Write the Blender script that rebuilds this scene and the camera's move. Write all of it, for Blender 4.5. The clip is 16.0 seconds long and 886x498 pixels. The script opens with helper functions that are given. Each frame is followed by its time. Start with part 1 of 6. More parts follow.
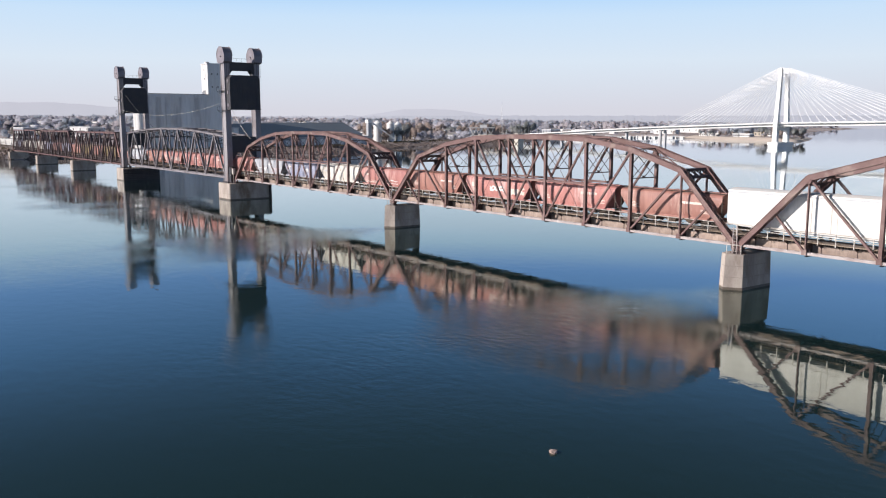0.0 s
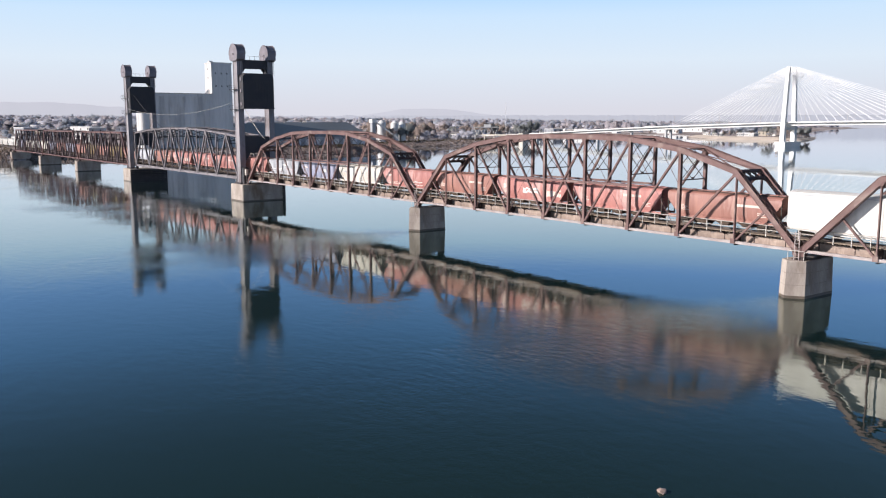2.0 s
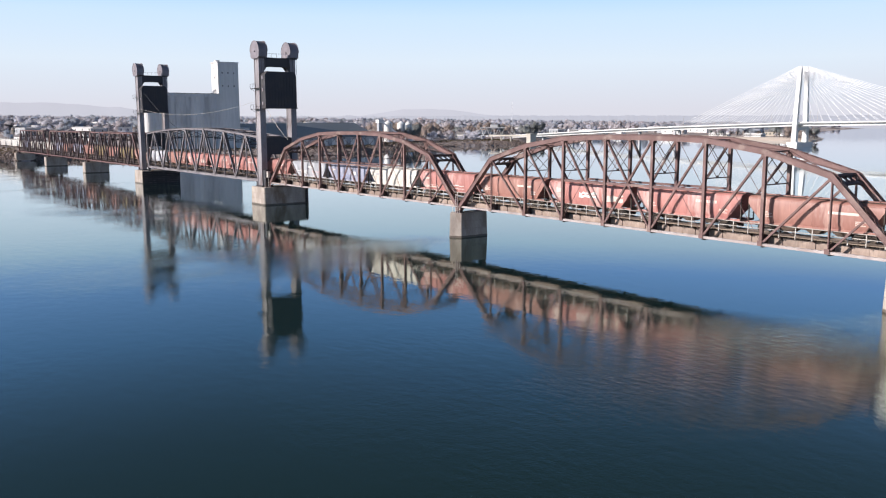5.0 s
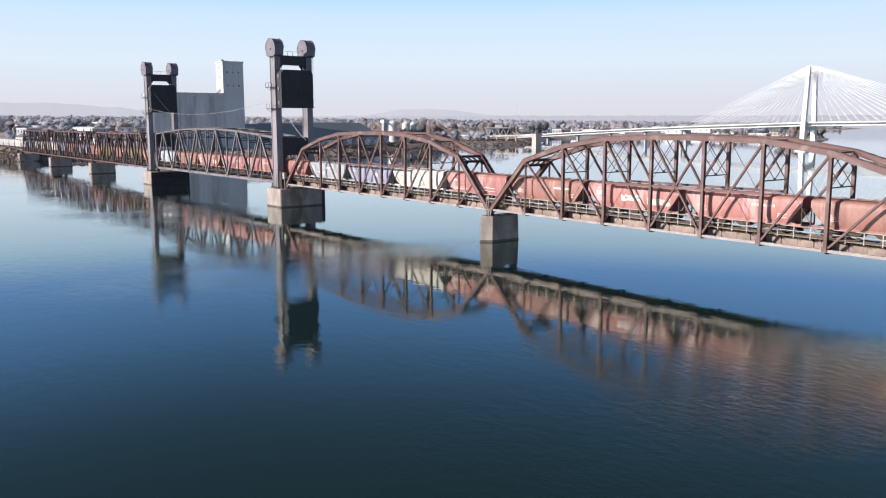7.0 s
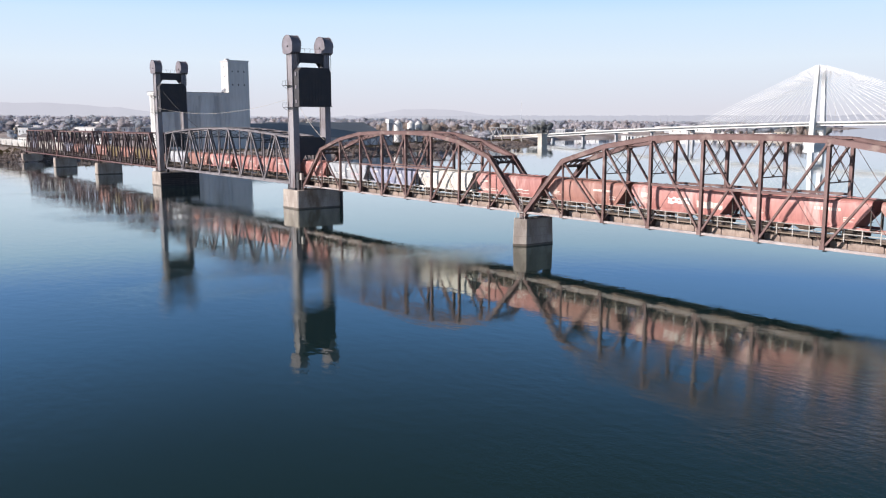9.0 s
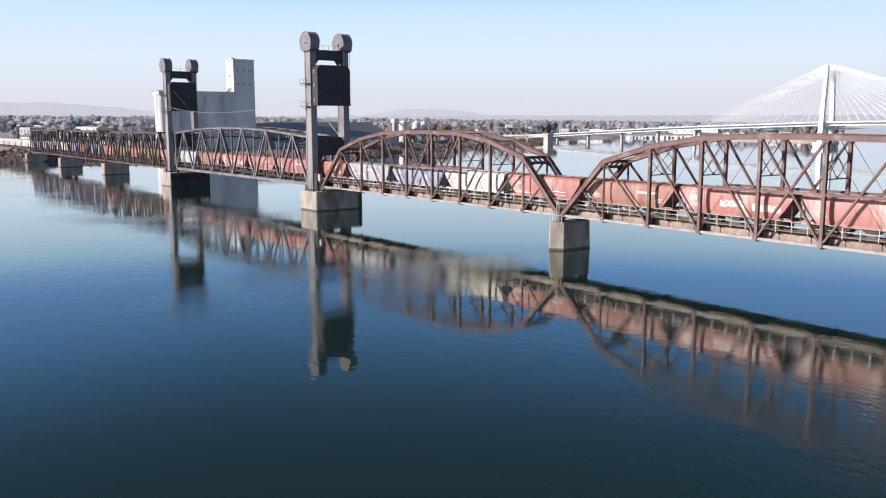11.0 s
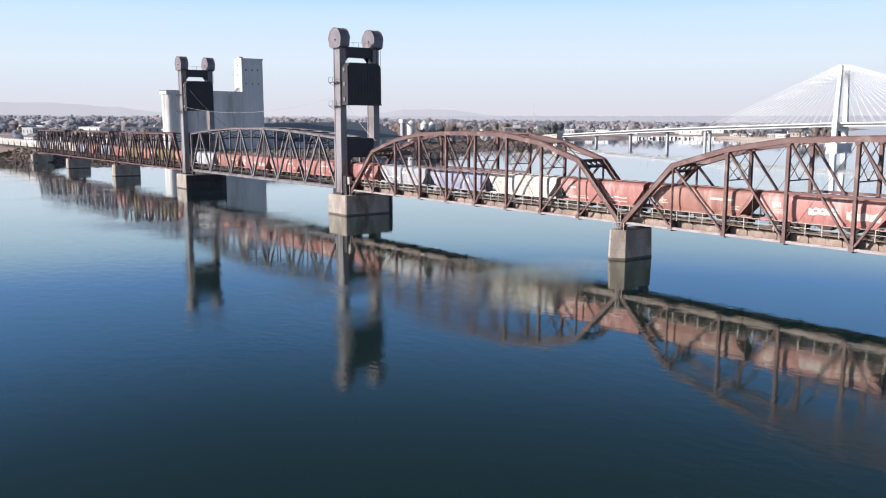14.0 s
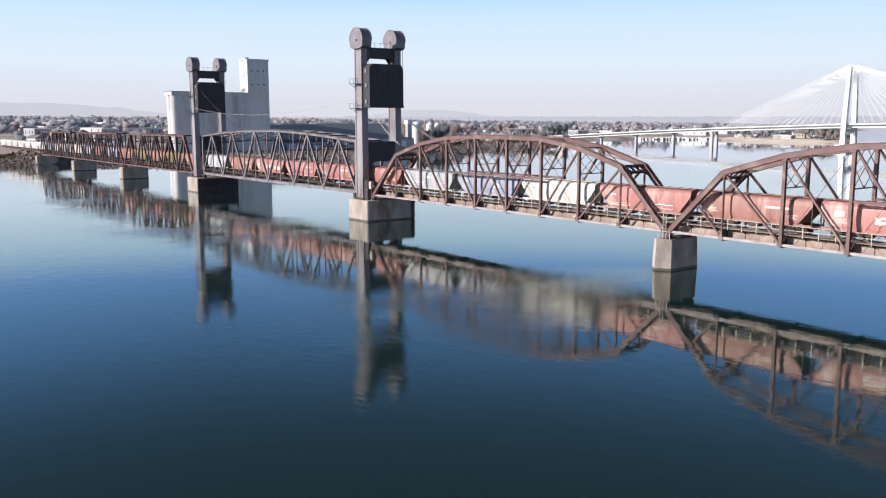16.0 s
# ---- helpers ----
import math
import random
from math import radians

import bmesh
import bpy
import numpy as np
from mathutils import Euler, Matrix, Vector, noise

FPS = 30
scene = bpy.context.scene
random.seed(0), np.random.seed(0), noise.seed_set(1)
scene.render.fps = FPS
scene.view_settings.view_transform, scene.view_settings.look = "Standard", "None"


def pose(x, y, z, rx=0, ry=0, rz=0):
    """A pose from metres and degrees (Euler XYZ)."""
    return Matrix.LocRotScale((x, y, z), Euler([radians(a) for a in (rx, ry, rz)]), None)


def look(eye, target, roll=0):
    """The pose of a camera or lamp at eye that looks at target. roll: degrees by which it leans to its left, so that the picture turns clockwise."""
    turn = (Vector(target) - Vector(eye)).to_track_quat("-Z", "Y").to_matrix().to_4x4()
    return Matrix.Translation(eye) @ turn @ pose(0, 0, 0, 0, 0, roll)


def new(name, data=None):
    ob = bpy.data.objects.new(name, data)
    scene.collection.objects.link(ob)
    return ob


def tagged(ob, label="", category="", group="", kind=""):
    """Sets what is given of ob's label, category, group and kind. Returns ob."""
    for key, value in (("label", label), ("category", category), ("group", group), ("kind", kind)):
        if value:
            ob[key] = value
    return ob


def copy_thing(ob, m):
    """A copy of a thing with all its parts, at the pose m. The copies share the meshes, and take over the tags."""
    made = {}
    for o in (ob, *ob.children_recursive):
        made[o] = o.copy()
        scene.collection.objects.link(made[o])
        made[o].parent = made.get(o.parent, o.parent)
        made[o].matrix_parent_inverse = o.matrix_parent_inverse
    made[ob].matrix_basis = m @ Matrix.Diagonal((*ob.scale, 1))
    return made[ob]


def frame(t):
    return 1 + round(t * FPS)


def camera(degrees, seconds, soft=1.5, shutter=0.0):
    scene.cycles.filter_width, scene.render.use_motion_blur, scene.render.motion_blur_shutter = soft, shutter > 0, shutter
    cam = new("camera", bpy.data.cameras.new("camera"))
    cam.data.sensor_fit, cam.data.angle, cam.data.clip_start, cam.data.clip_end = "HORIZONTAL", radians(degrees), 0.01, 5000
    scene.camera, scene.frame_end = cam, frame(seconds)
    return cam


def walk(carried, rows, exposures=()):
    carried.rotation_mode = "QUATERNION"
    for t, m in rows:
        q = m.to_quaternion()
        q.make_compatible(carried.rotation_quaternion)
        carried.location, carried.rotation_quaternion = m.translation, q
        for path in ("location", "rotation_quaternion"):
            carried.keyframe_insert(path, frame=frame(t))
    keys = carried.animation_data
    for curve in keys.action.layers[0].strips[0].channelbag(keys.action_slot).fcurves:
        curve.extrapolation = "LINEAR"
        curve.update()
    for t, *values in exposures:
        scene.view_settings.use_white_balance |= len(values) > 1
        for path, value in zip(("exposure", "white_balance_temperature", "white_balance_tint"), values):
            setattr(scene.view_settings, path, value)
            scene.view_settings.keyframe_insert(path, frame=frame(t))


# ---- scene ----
cam = camera(55.56, 16.0, soft=1.15)
# seconds, x, y, z, yaw, pitch, roll; x runs along the railway bridge, water level is 0
ROWS = [
    (0.0, 137.316, -89.773, 20.234, 53.502, -8.497, -0.045),
    (0.5, 135.321, -89.947, 20.191, 53.478, -8.509, -0.064),
    (1.0, 133.334, -90.119, 20.161, 53.455, -8.515, -0.076),
    (1.5, 131.355, -90.292, 20.142, 53.432, -8.517, -0.084),
    (2.0, 129.382, -90.466, 20.130, 53.410, -8.517, -0.088),
    (2.5, 127.413, -90.641, 20.124, 53.389, -8.514, -0.091),
    (3.0, 125.447, -90.819, 20.120, 53.369, -8.510, -0.092),
    (3.5, 123.483, -91.000, 20.118, 53.350, -8.505, -0.093),
    (4.0, 121.520, -91.182, 20.116, 53.332, -8.500, -0.093),
    (4.5, 119.557, -91.367, 20.112, 53.315, -8.495, -0.094),
    (5.0, 117.594, -91.555, 20.105, 53.299, -8.491, -0.095),
    (5.5, 115.630, -91.743, 20.094, 53.284, -8.488, -0.097),
    (6.0, 113.664, -91.933, 20.079, 53.269, -8.485, -0.099),
    (6.5, 111.696, -92.123, 20.060, 53.256, -8.483, -0.102),
    (7.0, 109.727, -92.313, 20.036, 53.243, -8.483, -0.105),
    (7.5, 107.755, -92.502, 20.008, 53.231, -8.483, -0.107),
    (8.0, 105.781, -92.690, 19.976, 53.220, -8.483, -0.109),
    (8.5, 103.806, -92.876, 19.940, 53.209, -8.484, -0.110),
    (9.0, 101.830, -93.060, 19.903, 53.198, -8.485, -0.110),
    (9.5, 99.852, -93.242, 19.865, 53.188, -8.486, -0.109),
    (10.0, 97.874, -93.422, 19.828, 53.178, -8.487, -0.107),
    (10.5, 95.896, -93.599, 19.794, 53.168, -8.488, -0.103),
    (11.0, 93.919, -93.775, 19.764, 53.158, -8.488, -0.097),
    (11.5, 91.944, -93.950, 19.741, 53.147, -8.487, -0.089),
    (12.0, 89.971, -94.124, 19.728, 53.137, -8.485, -0.080),
    (12.5, 88.003, -94.300, 19.727, 53.126, -8.482, -0.070),
    (13.0, 86.040, -94.479, 19.742, 53.115, -8.477, -0.059),
    (13.5, 84.083, -94.663, 19.776, 53.104, -8.472, -0.048),
    (14.0, 82.134, -94.854, 19.832, 53.092, -8.466, -0.038),
    (14.5, 80.194, -95.055, 19.915, 53.079, -8.459, -0.030),
    (15.0, 78.265, -95.271, 20.028, 53.066, -8.452, -0.025),
    (15.5, 76.348, -95.504, 20.175, 53.052, -8.444, -0.025),
    (16.0, 74.446, -95.759, 20.362, 53.038, -8.437, -0.031),
]


def aimed(x, y, z, yaw, pitch, roll):
    a, b = radians(yaw), radians(pitch)
    ahead = Vector((-math.sin(a) * math.cos(b), math.cos(a) * math.cos(b), math.sin(b)))
    return look((x, y, z), Vector((x, y, z)) + 100 * ahead, roll)


walk(cam, [(t, aimed(*row)) for t, *row in ROWS], [(0.0, 0.24), (1.3, 0.27), (3.0, 0.33), (7.0, 0.34), (16.0, 0.35)])

# ---- light ----
SUN_WAY = Vector((-0.42, -1.0, 0.5)).normalized()   # towards the sun
world = bpy.data.worlds.new("sky")
scene.world = world
world.use_nodes = True
wn, wl = world.node_tree.nodes, world.node_tree.links
sky = wn.new("ShaderNodeTexSky")
sky.sky_type = "NISHITA"
sky.sun_disc = False
sky.sun_elevation = math.asin(SUN_WAY.z)
sky.sun_rotation = math.atan2(SUN_WAY.x, SUN_WAY.y)
sky.altitude = 100
sky.air_density = 1.0
sky.dust_density = 0.4
sky.ozone_density = 2.5
# autumn haze: a pale band all round the horizon, thinning out upwards
coord, split = wn.new("ShaderNodeTexCoord"), wn.new("ShaderNodeSeparateXYZ")
wl.new(coord.outputs["Generated"], split.inputs[0])
band, fade, blend = wn.new("ShaderNodeValToRGB"), wn.new("ShaderNodeMapRange"), wn.new("ShaderNodeMix")
band.color_ramp.elements[0].position, band.color_ramp.elements[0].color = 0.015, (0.50, 0.502, 0.56, 1)
band.color_ramp.elements[1].position, band.color_ramp.elements[1].color = 0.34, (0.082, 0.188, 0.43, 1)
for at, color in ((0.07, (0.515, 0.585, 0.665, 1)), (0.12, (0.435, 0.56, 0.70, 1)), (0.140, (0.36, 0.52, 0.715, 1)), (0.170, (0.158, 0.325, 0.70, 1)), (0.24, (0.102, 0.248, 0.56, 1))):
    stop = band.color_ramp.elements.new(at)
    stop.color = color
wl.new(split.outputs["Z"], band.inputs["Fac"])
scale_up = wn.new("ShaderNodeVectorMath")
scale_up.operation = "SCALE"
scale_up.inputs["Scale"].default_value = 14.5
wl.new(band.outputs["Color"], scale_up.inputs[0])
# clear sky is darkest a quarter turn away from the sun, more so higher up
turned, plain, quarter, high, depth = wn.new("ShaderNodeVectorMath"), wn.new("ShaderNodeMath"), wn.new("ShaderNodeMapRange"), wn.new("ShaderNodeMapRange"), wn.new("ShaderNodeMix")
turned.operation, plain.operation = "DOT_PRODUCT", "ABSOLUTE"
turned.inputs[1].default_value = Vector((SUN_WAY.x, SUN_WAY.y, 0)).normalized()
wl.new(coord.outputs["Generated"], turned.inputs[0])
wl.new(turned.outputs["Value"], plain.inputs[0])
quarter.inputs["To Min"].default_value, quarter.inputs["To Max"].default_value = 0.80, 1.30
wl.new(plain.outputs[0], quarter.inputs["Value"])
high.inputs["From Min"].default_value, high.inputs["From Max"].default_value = 0.13, 0.24
wl.new(split.outputs["Z"], high.inputs["Value"])
depth.inputs[2].default_value = 1.0
wl.new(high.outputs[0], depth.inputs[0])
wl.new(quarter.outputs[0], depth.inputs[3])
deepened = wn.new("ShaderNodeVectorMath")
deepened.operation = "SCALE"
wl.new(scale_up.outputs[0], deepened.inputs[0])
wl.new(depth.outputs[0], deepened.inputs["Scale"])
fade.inputs["From Min"].default_value, fade.inputs["From Max"].default_value = 0.24, 0.45
fade.inputs["To Min"].default_value, fade.inputs["To Max"].default_value = 0.0, 1.0
wl.new(split.outputs["Z"], fade.inputs["Value"])
blend.data_type = "RGBA"
wl.new(fade.outputs[0], blend.inputs["Factor"])
wl.new(deepened.outputs[0], blend.inputs[6])
zenith = wn.new("ShaderNodeVectorMath")
zenith.operation = "SCALE"
zenith.inputs["Scale"].default_value = 0.38
wl.new(sky.outputs[0], zenith.inputs[0])
wl.new(zenith.outputs[0], blend.inputs[7])
wl.new(blend.outputs[2], wn["Background"].inputs["Color"])
wn["Background"].inputs["Strength"].default_value = 0.08
sun = new("sun", bpy.data.lights.new("sun", "SUN"))
sun.data.energy = 5.0
sun.data.angle = radians(0.6)
sun.data.color = (1.0, 0.92, 0.875)
sun.matrix_world = look((-40, -200, 120), Vector((-40, -200, 120)) - 100 * SUN_WAY)


# ---- materials ----
def mat(name, color, rough=0.7, metal=0.0, second=None, scale=1.0, amount=0.5, grain=12.0, grain_amount=0.25,
        bump=0.0, bump_scale=8.0, stretch=(1, 1, 1), random_amount=0.0, island=0.0, third=None, third_at=0.62, third_scale=0.35):
    """Two scales of variation in object space: blotches between two colours, a finer grain, and a third colour in patches."""
    m = bpy.data.materials.new(name)
    m.use_nodes = True
    n, l = m.node_tree.nodes, m.node_tree.links
    b = n["Principled BSDF"]
    tc, mp = n.new("ShaderNodeTexCoord"), n.new("ShaderNodeMapping")
    mp.inputs["Scale"].default_value = stretch
    l.new(tc.outputs["Object"], mp.inputs["Vector"])
    big = n.new("ShaderNodeTexNoise")
    big.inputs["Scale"].default_value, big.inputs["Detail"].default_value = scale, 5
    small = n.new("ShaderNodeTexNoise")
    small.inputs["Scale"].default_value, small.inputs["Detail"].default_value = grain, 3
    for t in (big, small):
        l.new(mp.outputs[0], t.inputs["Vector"])
    ramp = n.new("ShaderNodeMapRange")
    ramp.inputs["From Min"].default_value, ramp.inputs["From Max"].default_value = 0.35, 0.65
    ramp.inputs["To Max"].default_value = amount
    l.new(big.outputs["Fac"], ramp.inputs["Value"])
    mix = n.new("ShaderNodeMix")
    mix.data_type = "RGBA"
    mix.inputs[6].default_value = (*color, 1)
    mix.inputs[7].default_value = (*(second or [c * 0.6 for c in color]), 1)
    l.new(ramp.outputs[0], mix.inputs["Factor"])
    last = mix.outputs[2]
    if third:
        wide = n.new("ShaderNodeTexNoise")
        wide.inputs["Scale"].default_value, wide.inputs["Detail"].default_value = third_scale, 6
        l.new(mp.outputs[0], wide.inputs["Vector"])
        cut = n.new("ShaderNodeMapRange")
        cut.inputs["From Min"].default_value, cut.inputs["From Max"].default_value = third_at - 0.04, third_at + 0.06
        l.new(wide.outputs["Fac"], cut.inputs["Value"])
        mix3 = n.new("ShaderNodeMix")
        mix3.data_type = "RGBA"
        mix3.inputs[7].default_value = (*third, 1)
        l.new(cut.outputs[0], mix3.inputs["Factor"])
        l.new(last, mix3.inputs[6])
        last = mix3.outputs[2]
    val = n.new("ShaderNodeMapRange")
    val.inputs["To Min"].default_value, val.inputs["To Max"].default_value = 1 - grain_amount, 1 + grain_amount
    l.new(small.outputs["Fac"], val.inputs["Value"])
    factor = val.outputs[0]
    for amount_of, source in ((random_amount, "ShaderNodeObjectInfo"), (island, "ShaderNodeNewGeometry")):
        if amount_of:
            info = n.new(source)
            r = n.new("ShaderNodeMapRange")
            r.inputs["To Min"].default_value, r.inputs["To Max"].default_value = 1 - amount_of, 1 + amount_of
            l.new(info.outputs["Random" if amount_of == random_amount and source == "ShaderNodeObjectInfo" else "Random Per Island"], r.inputs["Value"])
            mul = n.new("ShaderNodeMath")
            mul.operation = "MULTIPLY"
            l.new(factor, mul.inputs[0]), l.new(r.outputs[0], mul.inputs[1])
            factor = mul.outputs[0]
    vm = n.new("ShaderNodeVectorMath")
    vm.operation = "SCALE"
    l.new(last, vm.inputs[0]), l.new(factor, vm.inputs["Scale"])
    l.new(vm.outputs[0], b.inputs["Base Color"])
    b.inputs["Roughness"].default_value, b.inputs["Metallic"].default_value = rough, metal
    if bump:
        bn, bt = n.new("ShaderNodeBump"), n.new("ShaderNodeTexNoise")
        bt.inputs["Scale"].default_value, bt.inputs["Detail"].default_value = bump_scale, 4
        l.new(mp.outputs[0], bt.inputs["Vector"])
        bn.inputs["Strength"].default_value, bn.inputs["Distance"].default_value = bump, 0.05
        l.new(bt.outputs["Fac"], bn.inputs["Height"]), l.new(bn.outputs[0], b.inputs["Normal"])
    return m


RUST = mat("rusty_brown_steel_paint", (0.19, 0.112, 0.105), 0.6, 0.1, (0.125, 0.07, 0.062), 0.5, 0.8, 9, 0.3, 0.15, 20, third=(0.25, 0.18, 0.16), third_at=0.6)
# paler than the brown trusses: sun on the chord tops put into the colour
CHORD = mat("pale_chord_steel", (0.42, 0.375, 0.365), 0.6, 0.1, (0.30, 0.235, 0.22), 0.6, 0.8, 9, 0.3)
WEB_DARK = mat("dark_web_steel", (0.12, 0.085, 0.09), 0.6, 0.1, (0.07, 0.05, 0.055), 0.4, 0.8, 8, 0.3)
FENDER = mat("black_tarred_fender_timber", (0.055, 0.048, 0.05), 0.85, 0, (0.03, 0.027, 0.03), 0.8, 0.7, 6, 0.3, random_amount=0.25)
RUST_RED = mat("red_brown_steel_paint", (0.21, 0.125, 0.12), 0.6, 0.1, (0.12, 0.06, 0.055), 0.4, 0.8, 8, 0.3)
LIFT_GREY = mat("weathered_grey_steel_paint", (0.27, 0.25, 0.262), 0.55, 0.1, (0.14, 0.122, 0.13), 0.4, 0.8, 9, 0.25)
TOWER_GREY = mat("sooty_grey_steel_paint", (0.32, 0.30, 0.315), 0.6, 0.1, (0.20, 0.18, 0.19), 0.3, 0.9, 6, 0.3, stretch=(1, 1, 0.3), third=(0.15, 0.11, 0.105), third_at=0.6)
BLACK_STEEL = mat("dull_black_steel", (0.035, 0.035, 0.042), 0.6, 0.1, (0.06, 0.05, 0.05), 0.5, 0.6)
HOOD = mat("grey_sheave_hood_paint", (0.25, 0.225, 0.25), 0.6, 0.1, (0.17, 0.15, 0.165), 0.5, 0.7)
PORTAL = mat("dark_brown_portal_steel", (0.09, 0.06, 0.055), 0.6, 0.1, (0.05, 0.035, 0.035), 0.8, 0.7)
PALE_STEEL = mat("pale_galvanised_steel", (0.55, 0.52, 0.48), 0.5, 0.2, (0.35, 0.30, 0.26), 0.8, 0.6)
CONCRETE = mat("weathered_pier_concrete", (0.46, 0.40, 0.35), 0.9, 0, (0.24, 0.195, 0.17), 0.5, 0.7, 5, 0.2, 0.4, 6, stretch=(1, 1, 0.35), third=(0.22, 0.16, 0.12), third_at=0.64)
CONCRETE_WET = mat("dark_wet_concrete", (0.14, 0.11, 0.085), 0.5, 0, (0.08, 0.065, 0.05), 0.6, 0.7)
CONCRETE_JOINT = mat("dark_pour_joint", (0.30, 0.25, 0.22), 0.95, 0, (0.20, 0.165, 0.145), 1.5, 0.8)
WHITE_CONCRETE = mat("white_bridge_concrete", (0.80, 0.79, 0.77), 0.8, 0, (0.66, 0.65, 0.63), 0.05, 0.7, 1.0, 0.08)
CABLE = mat("white_cable_sheath", (0.82, 0.83, 0.85), 0.5)
TIMBER = mat("grey_brown_timber", (0.36, 0.285, 0.22), 0.9, 0, (0.20, 0.155, 0.12), 0.8, 0.8, 12, 0.3, stretch=(0.3, 1, 1), random_amount=0.2)
TIE = mat("creosoted_tie_timber", (0.10, 0.075, 0.06), 0.9, 0, (0.06, 0.045, 0.04), 2, 0.7, island=0.2)
RAIL = mat("worn_rail_steel", (0.25, 0.2, 0.17), 0.4, 0.7)
ELEV = mat("grey_elevator_concrete", (0.74, 0.73, 0.71), 0.9, 0, (0.60, 0.59, 0.575), 0.09, 0.9, 0.7, 0.16, stretch=(1, 1, 0.16), third=(0.46, 0.45, 0.44), third_at=0.60, third_scale=0.16)
DARK_GLASS = mat("dark_window", (0.05, 0.055, 0.06), 0.2)
SHED_ROOF = mat("blue_grey_metal_roof", (0.10, 0.145, 0.20), 0.5, 0.2, (0.08, 0.115, 0.16), 0.03, 0.6, 0.5, 0.1)
SHED_WALL = mat("light_metal_siding", (0.42, 0.44, 0.46), 0.6, 0.2, (0.3, 0.31, 0.33), 0.1, 0.7)
SILO_WHITE = mat("white_silo_paint", (0.78, 0.77, 0.75), 0.6, 0, (0.62, 0.61, 0.59), 0.1, 0.7)


def water_material():
    m = bpy.data.materials.new("river_water")
    m.use_nodes = True
    n, l = m.node_tree.nodes, m.node_tree.links
    # dark teal depths under a Fresnel-weighted mirror that takes on the water's blue
    deep, gloss, fres, both = n.new("ShaderNodeBsdfDiffuse"), n.new("ShaderNodeBsdfGlossy"), n.new("ShaderNodeFresnel"), n.new("ShaderNodeMixShader")
    deep.inputs["Color"].default_value = (0.0095, 0.025, 0.026, 1)
    fres.inputs["IOR"].default_value = 1.33
    lift = n.new("ShaderNodeValToRGB")
    stops = lift.color_ramp.elements
    stops[0].position, stops[0].color = 0.0, (0, 0, 0, 1)
    stops[1].position, stops[1].color = 0.85, (1, 1, 1, 1)
    for at, value in ((0.12, 0.12), (0.235, 0.34), (0.404, 0.53), (0.6, 0.80)):
        stops.new(at).color = (value, value, value, 1)
    l.new(fres.outputs[0], lift.inputs["Fac"])
    tint, steep = n.new("ShaderNodeMix"), n.new("ShaderNodeMapRange")
    tint.data_type = "RGBA"
    tint.inputs[6].default_value, tint.inputs[7].default_value = (0.95, 0.975, 0.89, 1), (0.925, 0.965, 1.0, 1)
    steep.inputs["From Min"].default_value, steep.inputs["From Max"].default_value = 0.45, 0.95
    l.new(lift.outputs[0], steep.inputs["Value"]), l.new(steep.outputs[0], tint.inputs["Factor"]), l.new(tint.outputs[2], gloss.inputs["Color"])
    l.new(lift.outputs[0], both.inputs[0]), l.new(deep.outputs[0], both.inputs[1]), l.new(gloss.outputs[0], both.inputs[2])
    l.new(both.outputs[0], n["Material Output"].inputs["Surface"])
    tc = n.new("ShaderNodeTexCoord")

    def waves(scale, stretch, turn, detail):
        mp = n.new("ShaderNodeMapping")
        mp.inputs["Scale"].default_value = stretch
        mp.inputs["Rotation"].default_value = (0, 0, turn)
        l.new(tc.outputs["Object"], mp.inputs["Vector"])
        t = n.new("ShaderNodeTexNoise")
        t.inputs["Scale"].default_value, t.inputs["Detail"].default_value = scale, detail
        l.new(mp.outputs[0], t.inputs["Vector"])
        return t.outputs["Fac"]

    def bumped(height, strength, distance, below=None):
        bn = n.new("ShaderNodeBump")
        bn.inputs["Distance"].default_value = distance
        if isinstance(strength, float):
            bn.inputs["Strength"].default_value = strength
        else:
            l.new(strength, bn.inputs["Strength"])
        l.new(height, bn.inputs["Height"])
        if below:
            l.new(below, bn.inputs["Normal"])
        return bn.outputs[0]

    # calm lanes and breezy patches
    patch = n.new("ShaderNodeMapRange")
    patch.inputs["From Min"].default_value, patch.inputs["From Max"].default_value = 0.47, 0.66
    patch.inputs["To Min"].default_value, patch.inputs["To Max"].default_value = 0.02, 0.13
    l.new(waves(0.018, (1, 2.2, 1), 0.5, 4), patch.inputs["Value"])

    # broken water trailing down the current behind each pier
    def calc(op, a, b=None, c=None):
        node = n.new("ShaderNodeMath")
        node.operation = op
        for k, v in enumerate((a, b, c)):
            if v is None:
                continue
            if isinstance(v, (int, float)):
                node.inputs[k].default_value = v
            else:
                l.new(v, node.inputs[k])
        return node.outputs[0]

    where = n.new("ShaderNodeSeparateXYZ")
    l.new(tc.outputs["Object"], where.inputs[0])
    down = calc("MULTIPLY_ADD", where.outputs["Y"], -1.0, -1.0)
    width = calc("MULTIPLY_ADD", calc("MAXIMUM", down, 0.0), 0.34, 3.5)
    drift = calc("MULTIPLY_ADD", where.outputs["Y"], 0.10, where.outputs["X"])
    wake = None
    for at, half, force in ((-177.2, 5.0, 0.5), (-80.9, 6.0, 0.6), (-0.3, 0.0, 0.85), (76.8, 0.0, 1.0), (153.9, 0.0, 1.0)):
        off = calc("SUBTRACT", drift, at)
        side = calc("MAXIMUM", calc("MAXIMUM", calc("SUBTRACT", off, half), calc("MULTIPLY", calc("ADD", off, half), -0.6)), 0.0)
        one = calc("MULTIPLY", calc("MINIMUM", calc("SUBTRACT", 1.25, calc("DIVIDE", side, width)), 1.0), force)
        wake = one if wake is None else calc("MAXIMUM", wake, one)
    fade = n.new("ShaderNodeMapRange")
